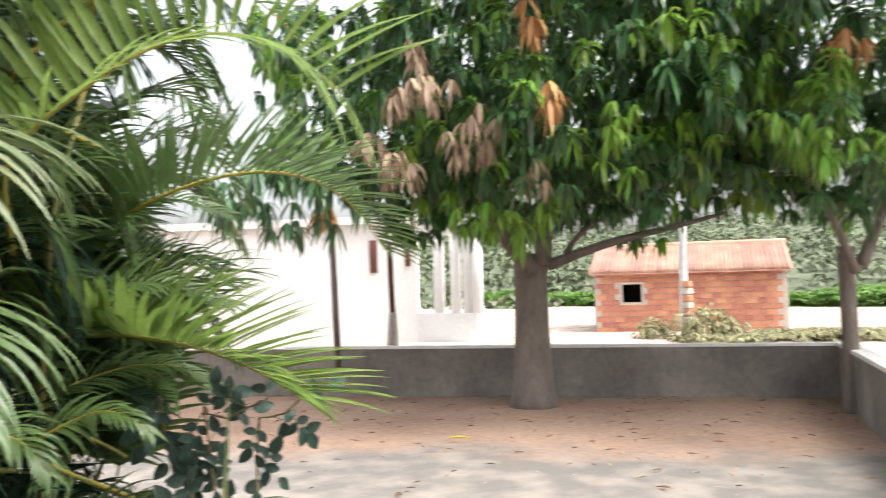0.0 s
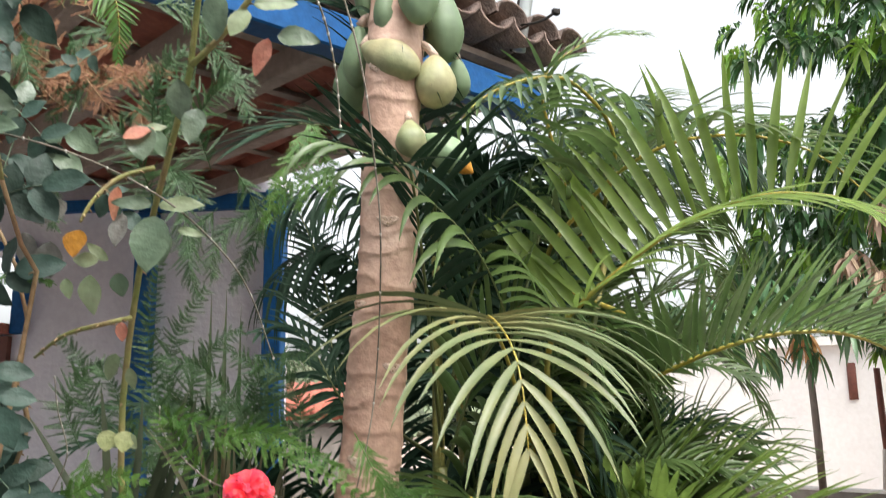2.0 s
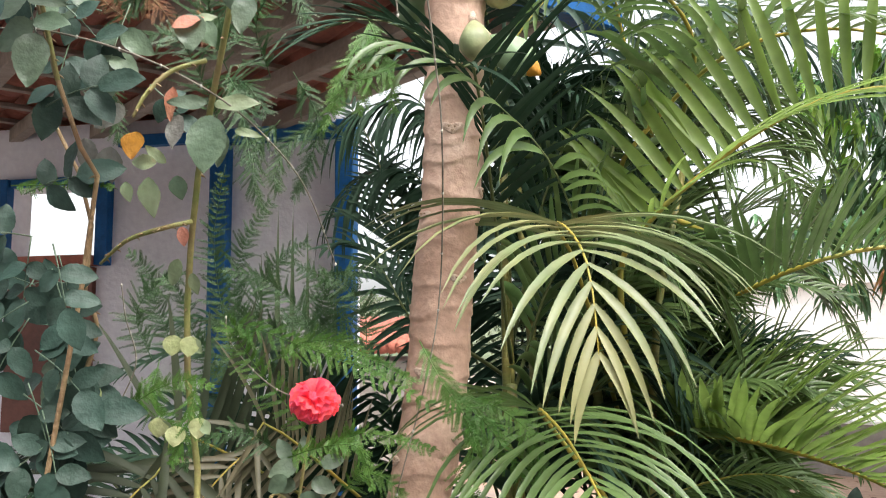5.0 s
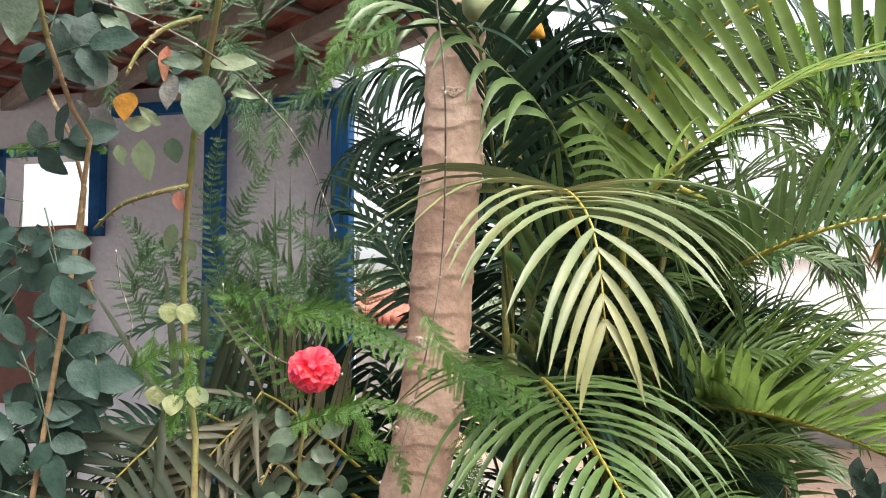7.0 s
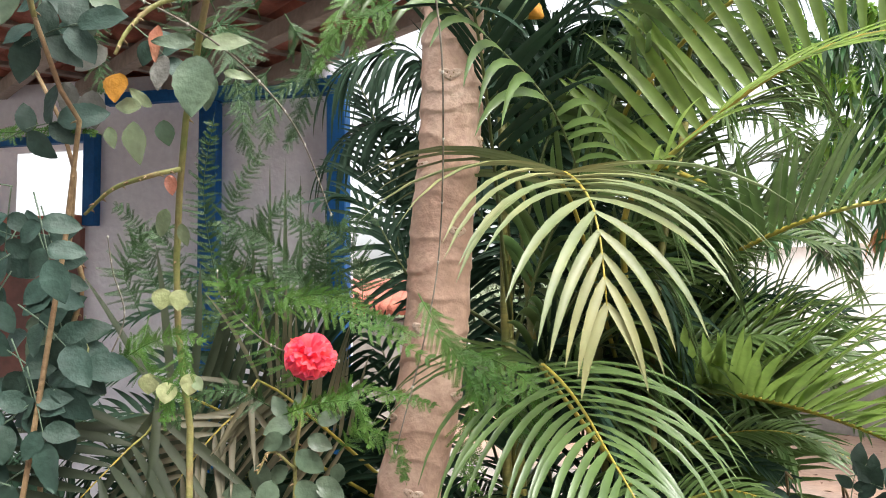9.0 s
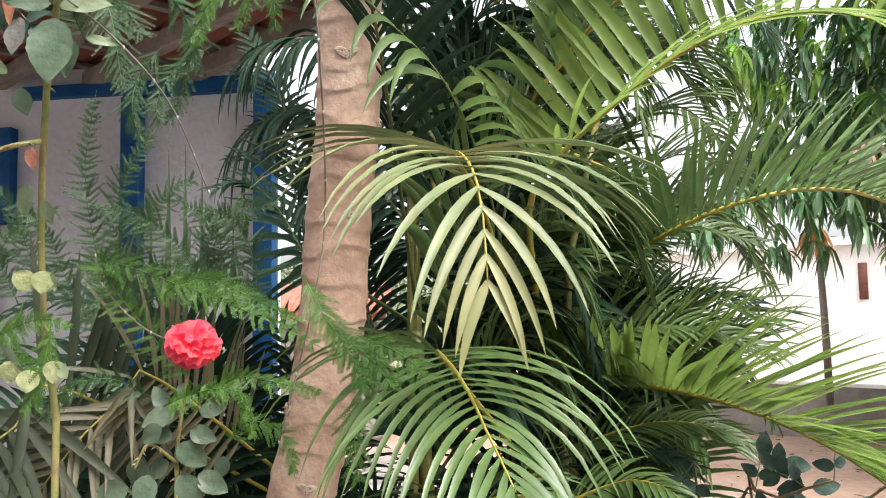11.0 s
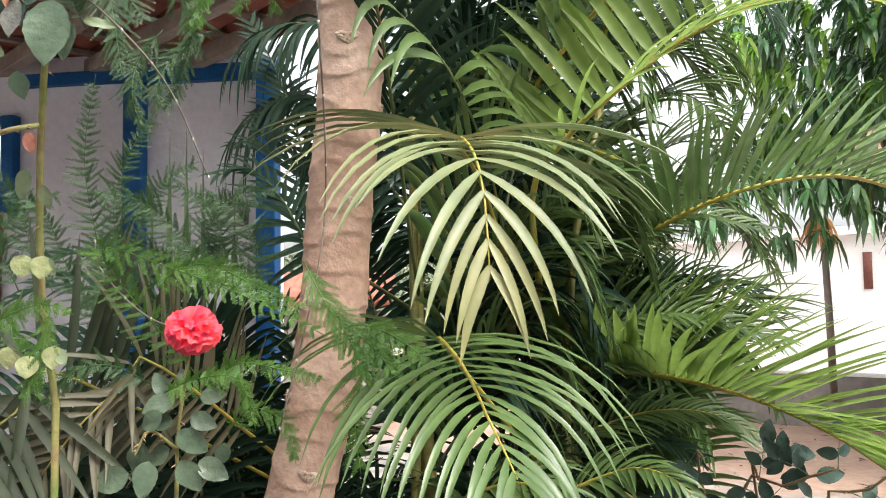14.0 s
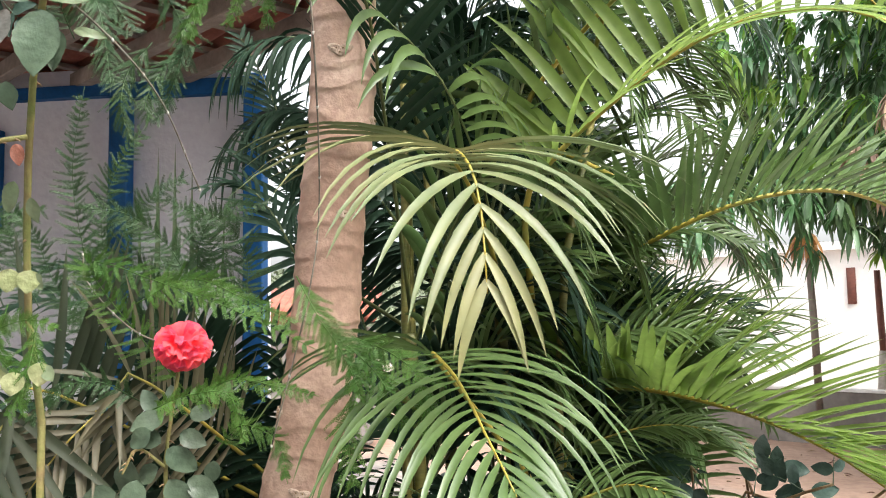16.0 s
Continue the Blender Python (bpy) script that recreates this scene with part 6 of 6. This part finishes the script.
FERN = thing("asparagus_fern", "feathery bright green asparagus fern trailing through the roses", "fern", (-0.45, 1.7, 0))
SPRIGS = (
    ([(-0.354, 1.655, 1.593), (-0.489, 1.53, 1.819), (-0.358, 1.489, 1.792), (-0.227, 1.45, 1.743), (-0.096, 1.422, 1.68)], 0.06, M_FERN),
    ([(-0.434, 1.587, 1.763), (-0.33, 1.54, 1.802), (-0.224, 1.499, 1.762), (-0.145, 1.476, 1.723)], 0.06, M_FERN),
    ([(-0.393, 1.552, 1.589), (-0.316, 1.474, 1.617), (-0.247, 1.458, 1.618), (-0.22, 1.465, 1.539)], 0.04, M_FERN),
    ([(-0.344, 1.605, 1.588), (-0.25, 1.476, 1.64), (-0.182, 1.461, 1.632), (-0.107, 1.446, 1.615)], 0.045, M_FERN),
    ([(-0.142, 1.451, 1.798), (-0.104, 1.418, 1.734), (-0.068, 1.414, 1.68), (-0.042, 1.42, 1.617)], 0.06, M_FERN),
    ([(-0.116, 1.457, 1.733), (-0.06, 1.444, 1.687), (-0.015, 1.429, 1.643), (0.029, 1.428, 1.563)], 0.07, M_FERN),
    ([(-0.033, 1.465, 1.686), (-0.052, 1.45, 1.614), (-0.062, 1.434, 1.544), (-0.053, 1.43, 1.474)], 0.07, M_FERN),
    ([(-0.061, 1.483, 1.704), (0.004, 1.468, 1.676), (0.049, 1.454, 1.631), (0.057, 1.461, 1.54)], 0.06, M_FERN),
    ([(-0.645, 1.43, 1.683), (-0.573, 1.392, 1.721), (-0.511, 1.374, 1.737), (-0.464, 1.368, 1.721)], 0.05, M_FERN),
    ([(-0.502, 1.375, 1.73), (-0.508, 1.368, 1.677), (-0.527, 1.371, 1.625), (-0.54, 1.372, 1.598)], 0.05, M_FERN),
    ([(-0.242, 1.503, 2.377), (-0.266, 1.467, 2.303), (-0.292, 1.45, 2.239), (-0.312, 1.454, 2.163)], 0.045, M_FERN),
    ([(-0.242, 1.501, 2.397), (-0.208, 1.469, 2.312), (-0.193, 1.464, 2.261), (-0.189, 1.469, 2.193)], 0.055, M_FERN),
    ([(-0.242, 1.503, 2.377), (-0.234, 1.449, 2.296), (-0.235, 1.453, 2.239), (-0.255, 1.456, 2.191)], 0.05, M_FERN),
    ([(-0.814, 1.343, 2.059), (-0.716, 1.299, 2.05), (-0.637, 1.283, 2.048), (-0.599, 1.276, 2.036)], 0.025, M_FERN),
    ([(-0.165, 1.356, 2.261), (-0.2, 1.324, 2.224), (-0.247, 1.318, 2.204), (-0.296, 1.337, 2.13)], 0.05, M_FERN),
    ([(-0.413, 1.55, 1.604), (-0.46, 1.505, 1.638), (-0.515, 1.492, 1.63), (-0.573, 1.493, 1.573)], 0.05, M_FERN_SHADE),
    ([(-0.372, 1.742, 1.762), (-0.416, 1.732, 1.863), (-0.488, 1.702, 1.93), (-0.57, 1.677, 1.94)], 0.08, M_FERN_SHADE),
    ([(-0.393, 1.841, 1.761), (-0.381, 1.783, 1.877), (-0.328, 1.751, 1.943), (-0.234, 1.736, 1.952)], 0.08, M_FERN_SHADE),
    ([(-0.441, 1.838, 1.762), (-0.486, 1.78, 1.832), (-0.557, 1.744, 1.855), (-0.631, 1.723, 1.809)], 0.08, M_FERN_SHADE),
    ([(-0.373, 1.748, 1.672), (-0.457, 1.718, 1.74), (-0.54, 1.692, 1.764), (-0.618, 1.69, 1.72)], 0.08, M_FERN_SHADE),
    ([(-0.531, 1.739, 1.673), (-0.567, 1.704, 1.853), (-0.58, 1.671, 2.006), (-0.55, 1.642, 2.155)], 0.07, M_FERN_SHADE),
    ([(-0.554, 1.738, 1.673), (-0.623, 1.703, 1.809), (-0.648, 1.676, 1.897), (-0.683, 1.65, 1.939)], 0.07, M_FERN_SHADE),
    ([(-0.282, 1.747, 1.761), (-0.281, 1.74, 1.851), (-0.321, 1.713, 1.917), (-0.388, 1.707, 1.94)], 0.08, M_FERN_SHADE),
    ([(-0.484, 1.45, 2.28), (-0.508, 1.408, 2.356), (-0.476, 1.358, 2.427), (-0.413, 1.343, 2.485)], 0.09, M_FERN_SHADE),
    ([(-0.539, 1.569, 2.217), (-0.554, 1.497, 2.292), (-0.579, 1.431, 2.342), (-0.664, 1.43, 2.344)], 0.09, M_FERN_SHADE),
    ([(-0.435, 1.548, 2.303), (-0.443, 1.476, 2.376), (-0.386, 1.412, 2.422), (-0.322, 1.408, 2.442)], 0.09, M_FERN_SHADE),
    ([(-0.622, 1.462, 2.61), (-0.547, 1.4, 2.652), (-0.488, 1.344, 2.669), (-0.424, 1.342, 2.679)], 0.08, M_FERN_SHADE),
    ([(-0.367, 1.452, 2.278), (-0.326, 1.475, 2.195), (-0.349, 1.497, 2.114), (-0.382, 1.513, 2.053)], 0.06, M_FERN_SHADE),
    ([(-0.313, 1.663, 1.507), (-0.267, 1.643, 1.552), (-0.201, 1.618, 1.525), (-0.176, 1.574, 1.463)], 0.05, M_FERN),
    ([(-0.663, 1.618, 1.767), (-0.659, 1.574, 1.689), (-0.598, 1.527, 1.643), (-0.59, 1.531, 1.578)], 0.05, M_FERN),
)
SHADY = [([c0, c1, c2, c3], 0.075, M_FERN_SHADE) for c0, c1, c2, c3 in (
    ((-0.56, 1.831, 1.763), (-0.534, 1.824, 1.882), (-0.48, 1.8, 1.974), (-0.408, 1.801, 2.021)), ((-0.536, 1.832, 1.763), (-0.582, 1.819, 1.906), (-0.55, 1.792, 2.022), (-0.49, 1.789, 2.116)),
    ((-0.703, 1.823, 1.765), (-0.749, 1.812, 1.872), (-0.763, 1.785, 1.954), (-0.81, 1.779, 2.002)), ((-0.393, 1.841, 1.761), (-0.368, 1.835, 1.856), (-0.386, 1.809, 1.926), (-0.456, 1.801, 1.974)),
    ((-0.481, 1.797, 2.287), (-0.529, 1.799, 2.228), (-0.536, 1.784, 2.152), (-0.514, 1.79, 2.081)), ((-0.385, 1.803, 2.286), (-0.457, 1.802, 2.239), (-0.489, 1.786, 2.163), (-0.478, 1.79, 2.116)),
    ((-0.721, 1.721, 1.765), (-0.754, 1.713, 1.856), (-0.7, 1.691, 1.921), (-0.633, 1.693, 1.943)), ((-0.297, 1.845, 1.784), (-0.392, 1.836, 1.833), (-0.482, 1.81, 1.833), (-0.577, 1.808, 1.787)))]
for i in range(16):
    # dense growth hanging under the eave, the shade there put into its green
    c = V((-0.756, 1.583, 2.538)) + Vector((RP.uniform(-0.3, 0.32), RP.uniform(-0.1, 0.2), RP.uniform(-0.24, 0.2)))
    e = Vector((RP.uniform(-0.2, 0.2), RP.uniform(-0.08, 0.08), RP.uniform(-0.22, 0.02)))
    SHADY.append(([c, c + e * 0.5 + UP * 0.04, c + e], 0.08, M_FERN_SHADE))
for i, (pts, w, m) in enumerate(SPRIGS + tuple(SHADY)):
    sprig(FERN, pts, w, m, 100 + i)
frond(FERN, [(-0.544, 1.094, 2.443), (-0.482, 1.035, 2.433), (-0.446, 1.022, 2.408), (-0.433, 1.023, 2.365), (-0.435, 1.038, 2.309)], 0.07, 30, M_FERN, RP, up=(0.1, -0.9, 0.3), droop=0.15, spread=70, rise=0,
      width=0.0055, start=0.12, thick=0.0016, tip=0.25)
place(FERN)

DEAD = thing("dead_fern", "rust-brown tangle of dead asparagus fern under the eave", "dead fern", (-0.7, 1.537, 2.52))
for i in range(20):
    a = RP.uniform(0, math.tau)
    c = V((-0.694, 1.534, 2.531))
    q = c + Vector((math.cos(a) * RP.uniform(0.03, 0.17), RP.uniform(-0.05, 0.05), math.sin(a) * RP.uniform(0.02, 0.12)))
    e = q + Vector((RP.uniform(-0.14, 0.14), RP.uniform(-0.05, 0.05), RP.uniform(-0.13, 0.08)))
    sprig(DEAD, [q, q.lerp(e, 0.5) + Vector((RP.uniform(-0.04, 0.04), 0, RP.uniform(-0.03, 0.05))), e], 0.05, M_FERN_DEAD, 300 + i, needle=0.005)
place(DEAD)


# ---------------- vines and sword leaves ----------------
M_VINE_KNOT = mat("vine_knot", [(0.4, 0.38, 0.33), (0.55, 0.52, 0.46)], 30, 0.8, 0.1)


def vine(pts, r=0.0017, knots=11):
    v = thing("dry_vine", "thin dry bare vine with pale knots", "vine", pts[0], group="dry vines")
    part("strand", tube(pts, [r, r * 0.9, r * 0.7], 5, 40), M_VINE, v)
    line = curve(pts, knots)
    rows = [tube([p - UP * 0.003, p, p + UP * 0.003], [r * 0.6, r * 1.5, r * 0.6], 6, 2) for p in line]
    tagged(part("knots", join(*rows), M_VINE_KNOT, v, "pale whitish knots"), kind="stuff")
    place(v)


vine([(-0.205, 1.059, 2.588), (-0.167, 1.078, 2.521), (-0.13, 1.106, 2.421), (-0.106, 1.133, 2.32), (-0.093, 1.185, 2.208), (-0.086, 1.237, 2.093), (-0.101, 1.405, 1.905), (-0.123, 1.435, 1.761), (-0.183, 1.468, 1.539)])
vine([(-0.641, 1.061, 2.367), (-0.56, 1.021, 2.406), (-0.461, 0.983, 2.473), (-0.357, 0.968, 2.533)])
vine([(-0.729, 1.143, 2.252), (-0.643, 1.146, 2.244), (-0.523, 1.157, 2.209), (-0.418, 1.194, 2.158), (-0.348, 1.242, 2.098), (-0.306, 1.312, 2.033), (-0.276, 1.393, 1.925)])
vine([(-0.204, 1.069, 2.475), (-0.167, 1.086, 2.413), (-0.149, 1.128, 2.338), (-0.142, 1.151, 2.254)], 0.0018)
vine([(-0.292, 1.551, 1.683), (-0.391, 1.544, 1.703), (-0.456, 1.557, 1.743), (-0.515, 1.579, 1.805), (-0.52, 1.576, 1.846)], 0.0016, 5)
vine([(-0.663, 1.449, 1.691), (-0.634, 1.445, 1.766), (-0.652, 1.438, 1.841), (-0.66, 1.434, 1.898)], 0.0014, 5)

SWORD = thing("snake_plant", "snake plant with stiff upright pointed leaves", "plant", (-0.68, 2.3, 0))
for p0, p1, w in (((-0.559, 2.133, 1.761), (-0.564, 2.104, 2.14), 0.045), ((-0.537, 2.184, 1.761), (-0.531, 2.125, 2.154), 0.04), ((-0.494, 2.187, 1.76), (-0.498, 2.15, 2.112), 0.035), ((-0.594, 2.131, 1.762), (-0.607, 2.11, 2.026), 0.04), ((-0.477, 2.242, 1.702), (-0.426, 2.172, 2.016), 0.035)):
    a0, a1 = V(p0), V(p1)
    root = V((a0.x, a0.y, 0))
    part("leaf", blade(root, (a1 - root), Vector((0.2, -1, 0)), (a1 - root).length, w, 0.0, 10, 0.25), M_BLADE, SWORD)
place(SWORD)
STALK = thing("cut_frond_stalk", "pale green upright frond stalk before the palm", "stalk", (0.42, 1.0, 0))
a1 = V((0.515, 0.961, 1.532))
part("stalk", blade(V((a1.x - 0.1, a1.y + 0.05, 0)), Vector((0.1, -0.05, a1.z)), Vector((0.2, -1, 0)), a1.z * 1.01, 0.03, 0.0, 10, 0.35), M_PALM_LIGHT, STALK)
place(STALK)
